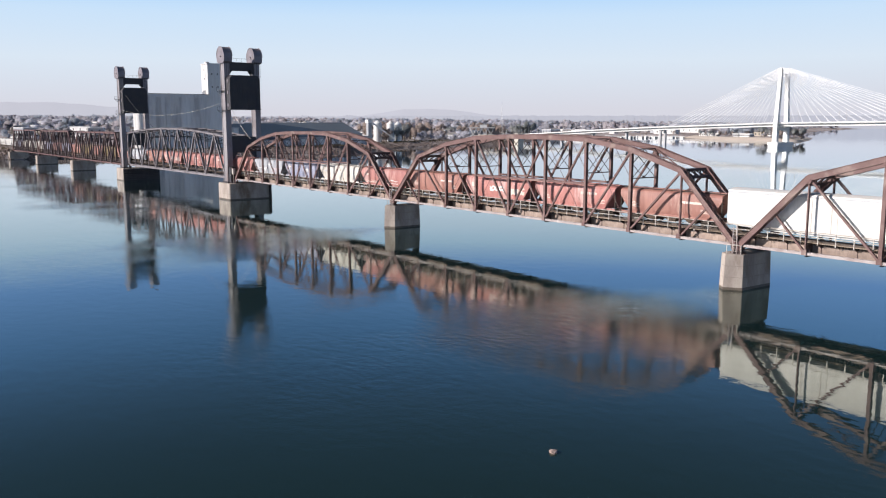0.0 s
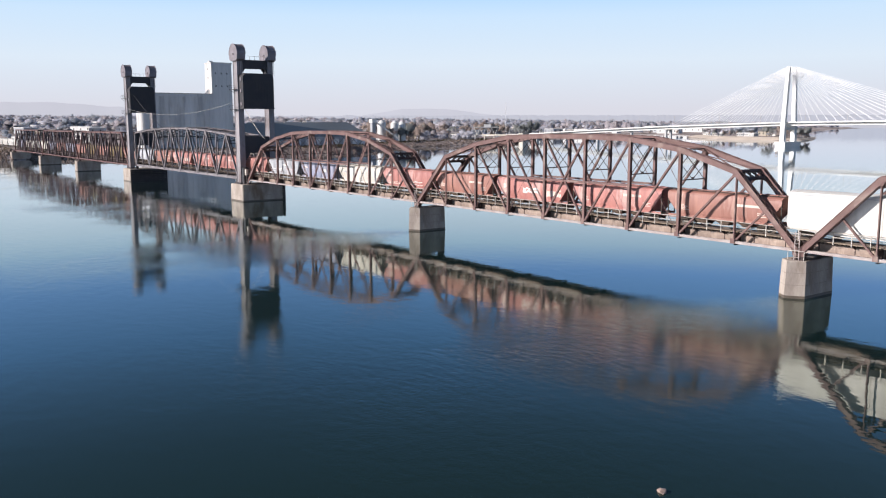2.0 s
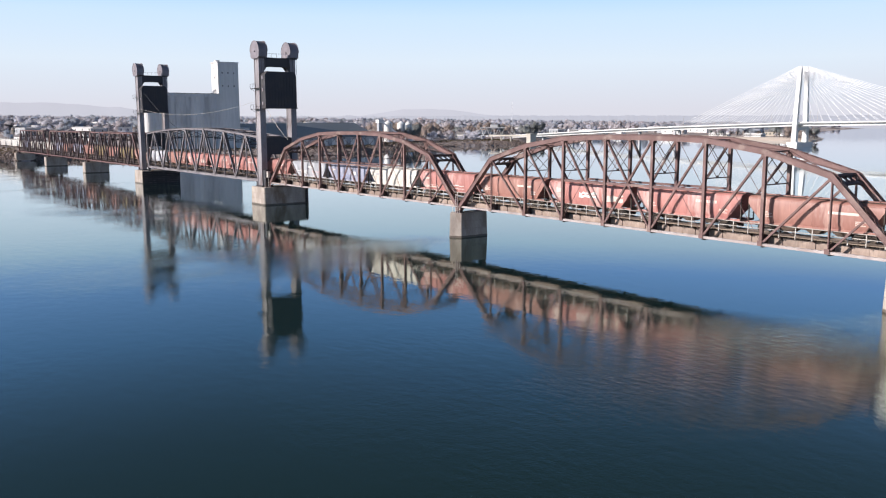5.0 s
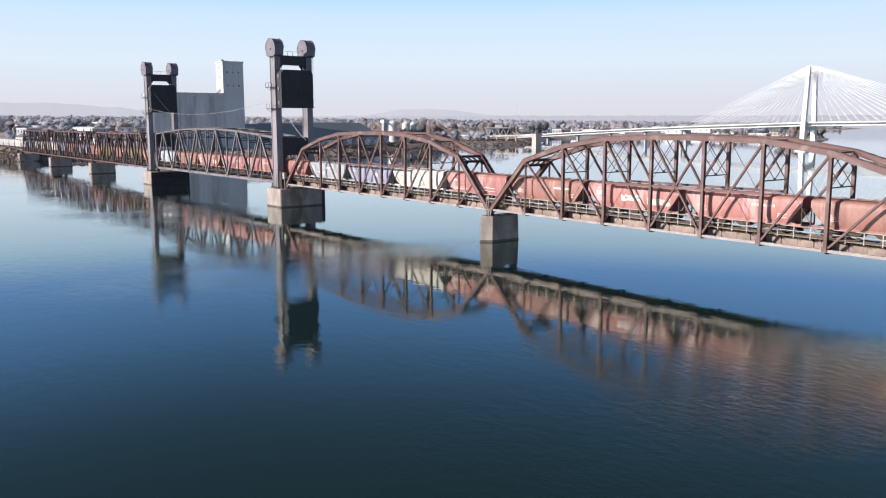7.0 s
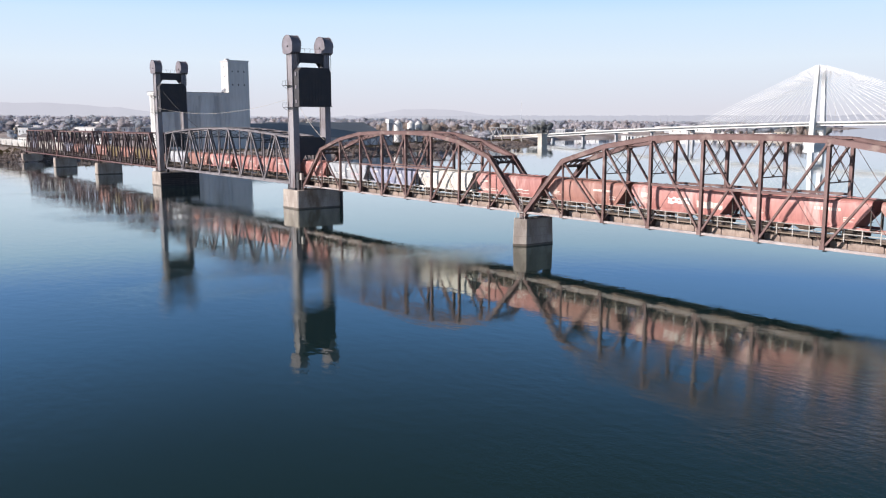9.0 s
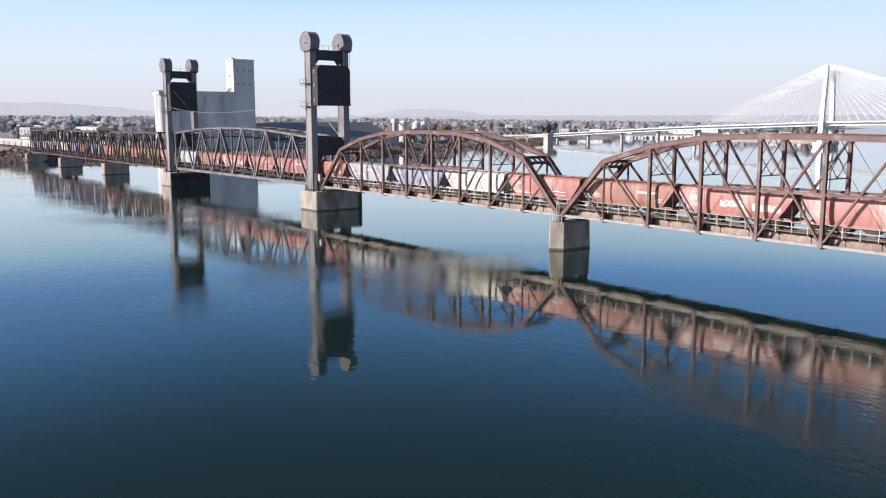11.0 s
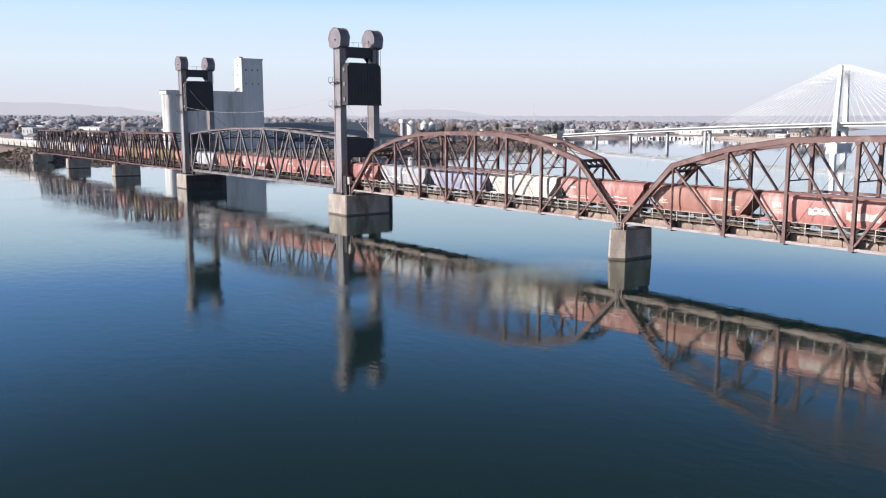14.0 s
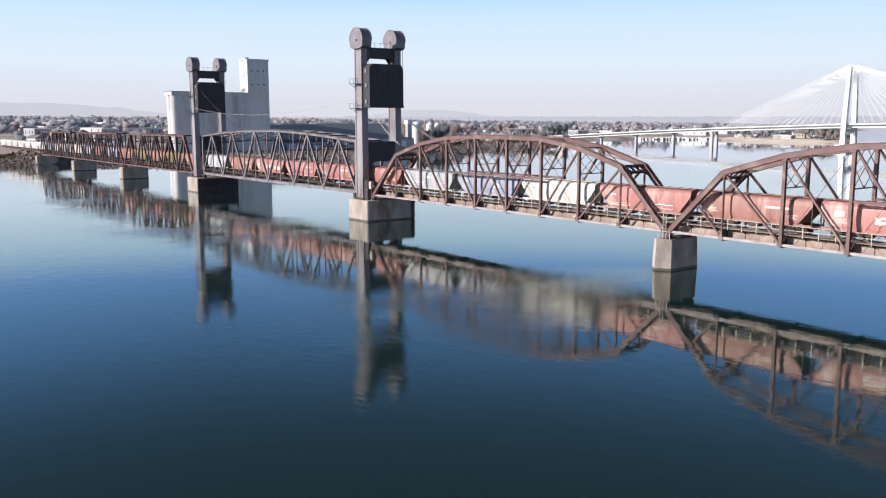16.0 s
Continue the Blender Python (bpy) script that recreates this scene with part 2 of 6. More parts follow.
    fade.inputs["From Min"].default_value, fade.inputs["From Max"].default_value = 30.0, 85.0
    fade.inputs["To Min"].default_value, fade.inputs["To Max"].default_value = 1.0, 0.0
    l.new(down, fade.inputs["Value"])
    begun = n.new("ShaderNodeMapRange")
    begun.inputs["From Min"].default_value, begun.inputs["From Max"].default_value = -4.0, 4.0
    l.new(down, begun.inputs["Value"])
    uneven = n.new("ShaderNodeMapRange")
    uneven.inputs["From Min"].default_value, uneven.inputs["From Max"].default_value = 0.38, 0.62
    uneven.inputs["To Min"].default_value, uneven.inputs["To Max"].default_value = 0.30, 1.2
    l.new(waves(0.07, (1, 0.6, 1), 0.3, 4), uneven.inputs["Value"])
    wake = calc("MULTIPLY", calc("MULTIPLY", calc("MINIMUM", calc("MAXIMUM", wake, 0.0), 1.0), uneven.outputs[0]), calc("MULTIPLY", fade.outputs[0], begun.outputs[0]))
    # a light breeze over the middle of the river
    breeze = n.new("ShaderNodeMapRange")
    breeze.inputs["From Min"].default_value, breeze.inputs["From Max"].default_value = -5.0, -75.0
    breeze.inputs["To Min"].default_value, breeze.inputs["To Max"].default_value = 0.0, 0.24
    l.new(where.outputs["X"], breeze.inputs["Value"])
    lee = n.new("ShaderNodeMapRange")
    lee.inputs["From Min"].default_value, lee.inputs["From Max"].default_value = -22.0, 12.0
    lee.inputs["To Min"].default_value, lee.inputs["To Max"].default_value = 1.0, 0.30
    l.new(where.outputs["Y"], lee.inputs["Value"])
    windy = calc("MULTIPLY", calc("MULTIPLY", breeze.outputs[0], uneven.outputs[0]), lee.outputs[0])
    calm = calc("MULTIPLY", patch.outputs[0], lee.outputs[0])
    chopped = calc("MINIMUM", calc("MAXIMUM", calc("MAXIMUM", calm, windy), calc("MULTIPLY", wake, 0.6)), 1.0)
    rippled = calc("MINIMUM", calc("MAXIMUM", calc("MAXIMUM", calm, windy), wake), 1.0)
    l.new(calc("MULTIPLY_ADD", calc("MINIMUM", wake, 1.0), 0.018, 0.004), gloss.inputs["Roughness"])
    swell = bumped(waves(0.42, (1, 1.6, 1), 0.3, 2), calc("MULTIPLY", lee.outputs[0], 0.20), 0.05)
    chop = bumped(waves(0.85, (1, 1.7, 1), 0.2, 4), chopped, 0.055, swell)
    ripple = bumped(waves(4.2, (1, 1.5, 1), 0.6, 3), rippled, 0.018, chop)
    for node in (gloss, fres):
        l.new(ripple, node.inputs["Normal"])
    return m


WATER = water_material()

# ---- shape helpers ----
class Shape:
    """Collects vertices and faces of one mesh."""

    def __init__(self):
        self.v, self.f, self.smooth = [], [], False

    def add(self, verts, faces):
        k = len(self.v)
        self.v += [tuple(p) for p in verts]
        self.f += [tuple(i + k for i in f) for f in faces]
        return self

    def box(self, a, b):
        (x0, y0, z0), (x1, y1, z1) = a, b
        return self.add([(x, y, z) for z in (z0, z1) for x, y in ((x0, y0), (x1, y0), (x1, y1), (x0, y1))],
                        [(3, 2, 1, 0), (4, 5, 6, 7), (0, 1, 5, 4), (1, 2, 6, 5), (2, 3, 7, 6), (3, 0, 4, 7)])

    def beam(self, p, q, wide, deep, up=(0, 0, 1)):
        """A bar from p to q, wide across and deep along up."""
        p, q = Vector(p), Vector(q)
        d = (q - p).normalized()
        side = d.cross(Vector(up))
        side = side.normalized() if side.length > 1e-4 else Vector((1, 0, 0))
        top = side.cross(d).normalized()
        s, t = side * wide / 2, top * deep / 2
        return self.add([e + a * s + b * t for e in (p, q) for a, b in ((-1, -1), (1, -1), (1, 1), (-1, 1))],
                        [(0, 1, 2, 3), (7, 6, 5, 4), (4, 5, 1, 0), (5, 6, 2, 1), (6, 7, 3, 2), (7, 4, 0, 3)])

    def ibeam(self, p, q, wide, deep, plate=0.05, up=(0, 0, 1)):
        """Two flange plates and a web: flanges wide, set deep apart along up."""
        p, q = Vector(p), Vector(q)
        d = (q - p).normalized()
        side = d.cross(Vector(up)).normalized()
        top = side.cross(d).normalized()
        o = top * (deep - plate) / 2
        self.beam(p + o, q + o, wide, plate, up)
        self.beam(p - o, q - o, wide, plate, up)
        return self.beam(p, q, plate, deep - 2 * plate, up)

    def prism(self, outline, lift):
        """A polygon of 3D points pushed along lift."""
        n, lift = len(outline), Vector(lift)
        pts = [Vector(p) for p in outline]
        faces = [tuple(range(n))[::-1], tuple(range(n, 2 * n))] + [(i, (i + 1) % n, (i + 1) % n + n, i + n) for i in range(n)]
        return self.add(pts + [p + lift for p in pts], faces)

    def tube(self, p, q, r0, r1=None, sides=10, caps=True):
        p, q, r1 = Vector(p), Vector(q), r0 if r1 is None else r1
        d = (q - p).normalized()
        a = d.orthogonal().normalized()
        b = d.cross(a)
        ring = [a * math.cos(2 * math.pi * i / sides) + b * math.sin(2 * math.pi * i / sides) for i in range(sides)]
        faces = [(i, (i + 1) % sides, (i + 1) % sides + sides, i + sides) for i in range(sides)]
        if caps:
            faces += [tuple(range(sides))[::-1], tuple(range(sides, 2 * sides))]
        return self.add([p + v * r0 for v in ring] + [q + v * r1 for v in ring], faces)

    def loft(self, rings):
        n, k = len(rings[0]), len(self.v)
        self.v += [tuple(p) for r in rings for p in r]
        for j in range(len(rings) - 1):
            for i in range(n):
                a, b = k + j * n + i, k + j * n + (i + 1) % n
                self.f.append((a, b, b + n, a + n))
        self.f += [tuple(range(k, k + n))[::-1], tuple(range(k + (len(rings) - 1) * n, k + len(rings) * n))]
        return self

    def mesh(self, name, material, smooth=False):
        me = bpy.data.meshes.new(name)
        me.from_pydata(self.v, [], self.f)
        me.materials.append(material)
        bm = bmesh.new()
        bm.from_mesh(me)
        bmesh.ops.recalc_face_normals(bm, faces=bm.faces)
        bm.to_mesh(me)
        bm.free()
        if smooth:
            me.shade_smooth()
            me.set_sharp_from_angle(angle=radians(35))
        return me


def part(name, shape, material, parent=None, label="", smooth=False):
    ob = new(name, shape.mesh(name, material, smooth))
    ob.parent = parent
    if label:
        ob["label"] = label
    return ob


def thing(name, place=(0, 0, 0), **tags):
    ob = new(name)
    ob.empty_display_size = 0.5
    ob.matrix_basis = Matrix.Translation(place)
    return tagged(ob, **tags)


# ---- the railway bridge ----
PANEL, BASE, FAR = 8.5, 4.4, 5.3           # panel length, top of the piers, distance between the two trusses
UP = [0, 9.75, 12.15, 13.45, 13.75, 13.75, 13.55, 12.3, 9.8, 0]   # top chord over the bearings
LOW = 1.1                                   # bottom chord over the bearings
RAIL_Z = 6.8


def lacing(shape, p, q, side, gap, step=0.9, bar=0.07):
    """Zigzag lacing bars between two flanges gap apart along side."""
    p, q, side = Vector(p), Vector(q), Vector(side).normalized() * gap / 2
    n = max(2, int((q - p).length / step))
    for i in range(n):
        a, b = p.lerp(q, i / n), p.lerp(q, (i + 1) / n)
        s = 1 if i % 2 else -1
        shape.beam(a + side * s, b - side * s, bar, 0.03, side)
    return shape


def curved_truss_span(name="truss_span"):
    """A riveted through truss of nine panels with a polygonal top chord."""
    t = thing(name, label="rusty brown riveted steel through truss span on concrete piers", category="truss span", group="truss spans of the railway bridge")
    U = [(PANEL * i, LOW if i in (0, 9) else UP[i]) for i in range(10)]
    for y in (0.0, FAR):
        for i in range(9):
            (xa, za), (xb, zb) = U[i], U[i + 1]
            kind = "end_post" if i in (0, 8) else "top_chord"
            s = Shape()
            d = Vector((xb - xa, 0, zb - za)).normalized()
            up = d.cross(Vector((0, 1, 0))) * -1
            a, b = Vector((xa, y, za)), Vector((xb, y, zb))
            # two side channels, a cover plate on top and lacing below
            for o in (-0.3, 0.3):
                s.beam(a + Vector((0, o, 0)) - d * 0.05, b + Vector((0, o, 0)) + d * 0.05, 0.09, 0.62, up)
            s.beam(a + up * 0.34 - d * 0.1, b + up * 0.34 + d * 0.1, 0.80, 0.06, up)
            for o in (-0.34, 0.34):
                s.beam(a + Vector((0, o, 0)) - up * 0.30, b + Vector((0, o, 0)) - up * 0.30, 0.14, 0.05, up)
            lacing(s, a - up * 0.32, b - up * 0.32, (0, 1, 0), 0.55, 0.7)
            part(kind, s, RUST, t)
            # bottom chord: two channels tied by plates
            s = Shape()
            a, b = Vector((PANEL * i, y, LOW)), Vector((PANEL * (i + 1), y, LOW))
            for o in (-0.2, 0.2):
                s.beam(a + Vector((0, o, 0)), b + Vector((0, o, 0)), 0.06, 0.30)
                s.beam(a + Vector((0, o * 1.25, -0.14)), b + Vector((0, o * 1.25, -0.14)), 0.16, 0.04)
            for k in range(1, 8):
                s.box((PANEL * i + k * PANEL / 8 - 0.2, y - 0.2, LOW + 0.13), (PANEL * i + k * PANEL / 8 + 0.2, y + 0.2, LOW + 0.15))
            part("bottom_chord", s, CHORD, t)
        for i in range(1, 9):
            x, z = U[i]
            s = Shape()
            if i in (1, 8):
                for o in (-0.12, 0.12):
                    s.beam((x, y + o, LOW), (x, y + o, z - 0.25), 0.1, 0.14, (1, 0, 0))
                part("hanger", s, RUST, t)
                continue
            for o in (-0.19, 0.19):
                s.beam((x, y + o, LOW - 0.1), (x, y + o, z - 0.2), 0.41, 0.06, (0, 1, 0))
                for e in (-0.18, 0.18):
                    s.beam((x + e, y + o * 0.8, LOW - 0.1), (x + e, y + o * 0.8, z - 0.2), 0.05, 0.1, (0, 1, 0))
            for o in (-0.2, 0.2):
                lacing(s, (x + o, y, LOW + 0.5), (x + o, y, z - 0.6), (0, 1, 0), 0.34, 0.42, 0.06)
            part("vertical_post", s, RUST, t)
        pairs = [(1, 2), (2, 3), (3, 4), (4, 5), (5, 4), (6, 5), (7, 6), (8, 7)]
        for u, lo in pairs:
            s = Shape()
            a, b = Vector((U[u][0], y, U[u][1] - 0.1)), Vector((PANEL * lo, y, LOW))
            d = (b - a).normalized()
            up = d.cross(Vector((0, 1, 0)))
            for o in (-0.13, 0.13):
                s.beam(a + Vector((0, o, 0)), b + Vector((0, o, 0)), 0.05, 0.25, up)
            n = 9
            for k in range(1, n):
                c = a.lerp(b, k / n)
                s.beam(c - d * 0.12, c + d * 0.12, 0.24, 0.18, up)
            part("diagonal", s, RUST, t)
        for u, lo in ((0.5, 1), (8.5, 8)):
            s = Shape()
            a = Vector((PANEL * u, y, (LOW + UP[1]) / 2 if u < 1 else (LOW + UP[8]) / 2))
            b = Vector((PANEL * lo, y, LOW))
            s.ibeam(a, b, 0.22, 0.26, 0.04, (0, 1, 0))
            part("sub_strut", s, RUST, t)
        for u, lo in ((3, 2), (4, 3), (6, 7), (5, 6)):
            part("counter_rod", Shape().tube((U[u][0], y, U[u][1] - 0.2), (PANEL * lo, y, LOW + 0.1), 0.035, sides=6, caps=False), RUST, t)
        # stiffening strut at mid height
        s = Shape()
        for o in (-0.12, 0.12):
            s.beam((3 * PANEL, y + o, 7.1), (6 * PANEL, y + o, 7.1), 0.05, 0.30)
        lacing(s, (3 * PANEL, y, 7.24), (6 * PANEL, y, 7.24), (0, 1, 0), 0.24, 0.5, 0.05)
        part("longitudinal_strut", s, RUST, t)
        # pin plates
        for i in range(10):
            x, z = U[i]
            for o in (-0.36, 0.33):
                if i not in (0, 9):
                    part("pin_plate", Shape().prism([(x - 0.32, y + o, LOW - 0.18), (x + 0.32, y + o, LOW - 0.18), (x + 0.3, y + o, LOW + 0.45), (x - 0.3, y + o, LOW + 0.45)], (0, 0.03, 0)), RUST, t)
                    part("pin_plate", Shape().prism([(x - 0.45, y + o, z - 0.2), (x - 0.26, y + o, z - 0.7), (x + 0.26, y + o, z - 0.7), (x + 0.45, y + o, z - 0.2), (x + 0.4, y + o, z + 0.15), (x - 0.4, y + o, z + 0.15)], (0, 0.03, 0)), RUST, t)
                else:
                    sg = 1 if i == 0 else -1
                    part("pin_plate", Shape().prism([(x - 0.4, y + o, LOW - 0.65), (x + 0.4, y + o, LOW - 0.65), (x + 0.6 * sg, y + o, LOW + 0.4), (x, y + o, LOW + 0.6)], (0, 0.03, 0)), RUST, t)
        for x in (0, 9 * PANEL):
            s = Shape()
            s.box((x - 0.45, y - 0.5, 0.004), (x + 0.45, y + 0.5, 0.14))
            s.prism([(x - 0.36, y - 0.35, 0.14), (x + 0.36, y - 0.35, 0.14), (x + 0.14, y - 0.35, 0.5), (x - 0.14, y - 0.35, 0.5)], (0, 0.7, 0))
            part("bearing", s, PORTAL, t)
    # cross members between the trusses
    for i in range(10):
        x = PANEL * i
        s = Shape().ibeam((x, 0.1, LOW + 0.32), (x, FAR - 0.1, LOW + 0.32), 0.36, 1.45, 0.05)
        part("floor_beam", s, PORTAL, t)
    for i in range(9):
        for y in (FAR / 2 - 0.9, FAR / 2 + 0.9):
            s = Shape().ibeam((PANEL * i + 0.05, y, LOW + 0.33), (PANEL * (i + 1) - 0.05, y, LOW + 0.33), 0.34, 1.1, 0.05)
            part("stringer", s, PORTAL, t)
        s = Shape().beam((PANEL * i, 0.2, LOW - 0.2), (PANEL * (i + 1), FAR - 0.2, LOW - 0.2), 0.12, 0.1)
        s.beam((PANEL * (i + 1), 0.2, LOW - 0.2), (PANEL * i, FAR - 0.2, LOW - 0.2), 0.12, 0.1)
        part("bottom_lateral", s, RUST, t)
    for i in range(2, 8):
        x, z = U[i]
        s = Shape()
        for zz in (z, z - 4.9 if i in (3, 4, 5, 6) else z - 4.0):
            s.beam((x, 0.2, zz), (x, FAR - 0.2, zz), 0.16, 0.14)
        low = z - (4.9 if i in (3, 4, 5, 6) else 4.0)
        mid = (z + low) / 2
        for za, zb in ((z, mid), (mid, low)):
            s.beam((x, 0.2, za), (x, FAR / 2, zb), 0.07, 0.07)
            s.beam((x, FAR - 0.2, za), (x, FAR / 2, zb), 0.07, 0.07)
            s.beam((x, FAR / 2, za), (x, 0.2, zb), 0.07, 0.07)
            s.beam((x, FAR / 2, za), (x, FAR - 0.2, zb), 0.07, 0.07)
        s.box((x - 0.09, FAR / 2 - 0.18, low - 0.05), (x + 0.09, FAR / 2 + 0.18, low + 0.3))
        part("sway_frame", s, PORTAL, t)
    for i in range(1, 8):
        (xa, za), (xb, zb) = U[i], U[i + 1]
        s = Shape().beam((xa, 0.3, za), (xb, FAR - 0.3, zb), 0.12, 0.12).beam((xb, 0.3, zb), (xa, FAR - 0.3, za), 0.12, 0.12)
        part("top_lateral", s, RUST, t)
    # portals in the plane of the end posts, with arched knees
    for end, inward in ((1, -1), (8, 1)):
        x, z = U[end]
        foot = U[0] if end == 1 else U[9]
        d = (Vector((foot[0], 0, foot[1])) - Vector((x, 0, z))).normalized()
        n = Vector((0, 1, 0)).cross(d)
        top = Vector((x, 0, z))

        def on(y, down):
            return top + d * down + Vector((0, y, 0))
        for down in (0.0, 1.25):
            part("portal_strut", Shape().beam(on(0.3, down), on(FAR - 0.3, down), 0.3, 0.3, d), PORTAL, t)
        bays = 4
        for k in range(bays):
            a, b = 0.35 + (FAR - 0.7) * k / bays, 0.35 + (FAR - 0.7) * (k + 1) / bays
            part("portal_lattice", Shape().beam(on(a, 0), on(b, 1.25), 0.16, 0.16, n).beam(on(b, 0), on(a, 1.25), 0.16, 0.16, n), PORTAL, t)
        for sgn, y0 in ((1, 0.3), (-1, FAR - 0.3)):
            arc = [on(y0, 1.3), on(y0, 3.3)] + [on(y0 + sgn * 1.9 * (1 - math.cos(a)), 3.3 - 2.0 * math.sin(a)) for a in [radians(8 * j) for j in range(1, 12)]]
            part("portal_knee", Shape().prism([p - n * 0.08 for p in arc], n * 0.16), PORTAL, t)
    return t


def place_at(ob, x, y=0.0, z=BASE):
    ob.matrix_basis = Matrix.Translation((x, y, z))
    return ob


JOINT = 9 * PANEL + 0.6
span = place_at(curved_truss_span(), 0)
for x in (-JOINT, JOINT):
    copy_thing(span, Matrix.Translation((x, 0, BASE)))


def flat_truss_span(length, panels=10):
    """A flat-topped through truss with inclined end posts and crossed webs."""
    t = thing("flat_truss_span", label="red-brown flat-topped steel truss span towards the far bank", category="truss span", group="truss spans of the railway bridge")
    p, top = length / panels, 12.4
    for y in (0.0, FAR):
        for i in range(panels):
            part("bottom_chord", Shape().ibeam((p * i, y, LOW), (p * (i + 1), y, LOW), 0.45, 0.5, 0.06), RUST_RED, t)
            if 0 < i < panels - 1:
                part("top_chord", Shape().ibeam((p * i, y, top), (p * (i + 1), y, top), 0.6, 0.55, 0.06), RUST_RED, t)
        for a, b in ((0, 1), (panels, panels - 1)):
            part("end_post", Shape().ibeam((p * a, y, LOW), (p * b, y, top), 0.55, 0.55, 0.06, (0, 1, 0)), RUST_RED, t)
        for i in range(1, panels):
            part("vertical_post", Shape().ibeam((p * i, y, LOW), (p * i, y, top), 0.4, 0.4, 0.05, (0, 1, 0)), WEB_DARK, t)
        for i in range(1, panels - 1):
            a, b = (i, i + 1) if i % 2 else (i + 1, i)
            part("diagonal", Shape().ibeam((p * a, y, top), (p * b, y, LOW), 0.42, 0.5, 0.05, (0, 1, 0)), WEB_DARK, t)
            part("sub_strut", Shape().ibeam((p * (a + b) / 2, y, (top + LOW) / 2), (p * (a + b) / 2, y, LOW), 0.26, 0.26, 0.04, (0, 1, 0)), WEB_DARK, t)
        for x in (0.35, length - 0.35):
            part("bearing", Shape().box((x - 0.4, y - 0.5, 0.004), (x + 0.4, y + 0.5, LOW - 0.25)), PORTAL, t)
    for i in range(panels + 1):
        part("floor_beam", Shape().ibeam((p * i, 0.1, LOW), (p * i, FAR - 0.1, LOW), 0.36, 1.0, 0.05), PORTAL, t)
        if 0 < i < panels:
            s = Shape().beam((p * i, 0, top), (p * i, FAR, top), 0.25, 0.3).beam((p * i, 0, top - 2.6), (p * i, FAR, top - 2.6), 0.14, 0.14)
            s.beam((p * i, 0, top), (p * i, FAR, top - 2.6), 0.1, 0.1).beam((p * i, FAR, top), (p * i, 0, top - 2.6), 0.1, 0.1)
            part("sway_frame", s, PORTAL, t)
        if i < panels:
            for y in (FAR / 2 - 0.9, FAR / 2 + 0.9):
                part("stringer", Shape().ibeam((p * i + 0.05, y, LOW + 0.33), (p * (i + 1) - 0.05, y, LOW + 0.33), 0.34, 1.1, 0.05), PORTAL, t)
    return t


FAR_SPANS = [(-252.3, 70.2), (-324.4, 71.5), (-395.2, 70.2)]
flat = flat_truss_span(70.2)
place_at(flat, FAR_SPANS[0][0])
for x, length in FAR_SPANS[1:]:
    copy_thing(flat, Matrix.Translation((x, 0, BASE)))

# ---- lift span and towers ----
LIFT_A, LIFT_B, LIFT_Y0, LIFT_Y1 = -173.0, -84.2, 0.0, 6.4


def lift_span():
    t = thing("lift_span", (LIFT_A, 0, BASE), label="weathered grey arched steel lift span between the towers", category="lift span")
    n = 12
    p = (LIFT_B - LIFT_A) / n
    low = 1.35
    tops = [12.5, 13.1, 13.55, 13.9, 14.15, 14.3, 14.3, 14.25, 14.05, 13.75, 13.35, 12.85, 12.4]
    for y in (LIFT_Y0, LIFT_Y1):
        for i in range(n):
            part("bottom_chord", Shape().ibeam((p * i, y, low), (p * (i + 1), y, low), 0.5, 0.75, 0.06), LIFT_GREY, t)
            part("top_chord", Shape().ibeam((p * i, y, tops[i]), (p * (i + 1), y, tops[i + 1]), 0.55, 0.55, 0.06), LIFT_GREY, t)
        for i in range(n + 1):
            wide = 0.5 if i in (0, n) else 0.26
            part("vertical_post", Shape().ibeam((p * i, y, low), (p * i, y, tops[i]), wide, wide, 0.05, (0, 1, 0)), LIFT_GREY, t)
        for i in range(n):
            hi, lo = (i + 1, i) if i % 2 == 0 else (i, i + 1)
            part("diagonal", Shape().ibeam((p * hi, y, tops[hi]), (p * lo, y, low), 0.4, 0.46, 0.06, (0, 1, 0)), LIFT_GREY, t)
        for x in (0.5, n * p - 0.5):
            part("bearing", Shape().box((x - 0.4, y - 0.4, 0.004), (x + 0.4, y + 0.4, low - 0.3)), BLACK_STEEL, t)
    for i in range(n + 1):
        part("floor_beam", Shape().ibeam((p * i, LIFT_Y0, low), (p * i, LIFT_Y1, low), 0.36, 1.0, 0.05), BLACK_STEEL, t)
        s = Shape().beam((p * i, LIFT_Y0, tops[i]), (p * i, LIFT_Y1, tops[i]), 0.22, 0.3).beam((p * i, LIFT_Y0, tops[i] - 2.5), (p * i, LIFT_Y1, tops[i] - 2.5), 0.16, 0.2)
        s.beam((p * i, LIFT_Y0, tops[i]), (p * i, LIFT_Y1, tops[i] - 2.5), 0.12, 0.12).beam((p * i, LIFT_Y1, tops[i]), (p * i, LIFT_Y0, tops[i] - 2.5), 0.12, 0.12)
        part("sway_frame", s, BLACK_STEEL, t)
        if i < n:
            for y in (FAR / 2 - 0.9, FAR / 2 + 0.9):
                part("stringer", Shape().ibeam((p * i + 0.05, y, low + 0.1), (p * (i + 1) - 0.05, y, low + 0.1), 0.34, 1.0, 0.05), BLACK_STEEL, t)
            s = Shape().beam((p * i, LIFT_Y0, tops[i]), (p * (i + 1), LIFT_Y1, tops[i + 1]), 0.14, 0.14).beam((p * i, LIFT_Y1, tops[i]), (p * (i + 1), LIFT_Y0, tops[i + 1]), 0.14, 0.14)
            part("top_lateral", s, LIFT_GREY, t)
    return t


lift_span()


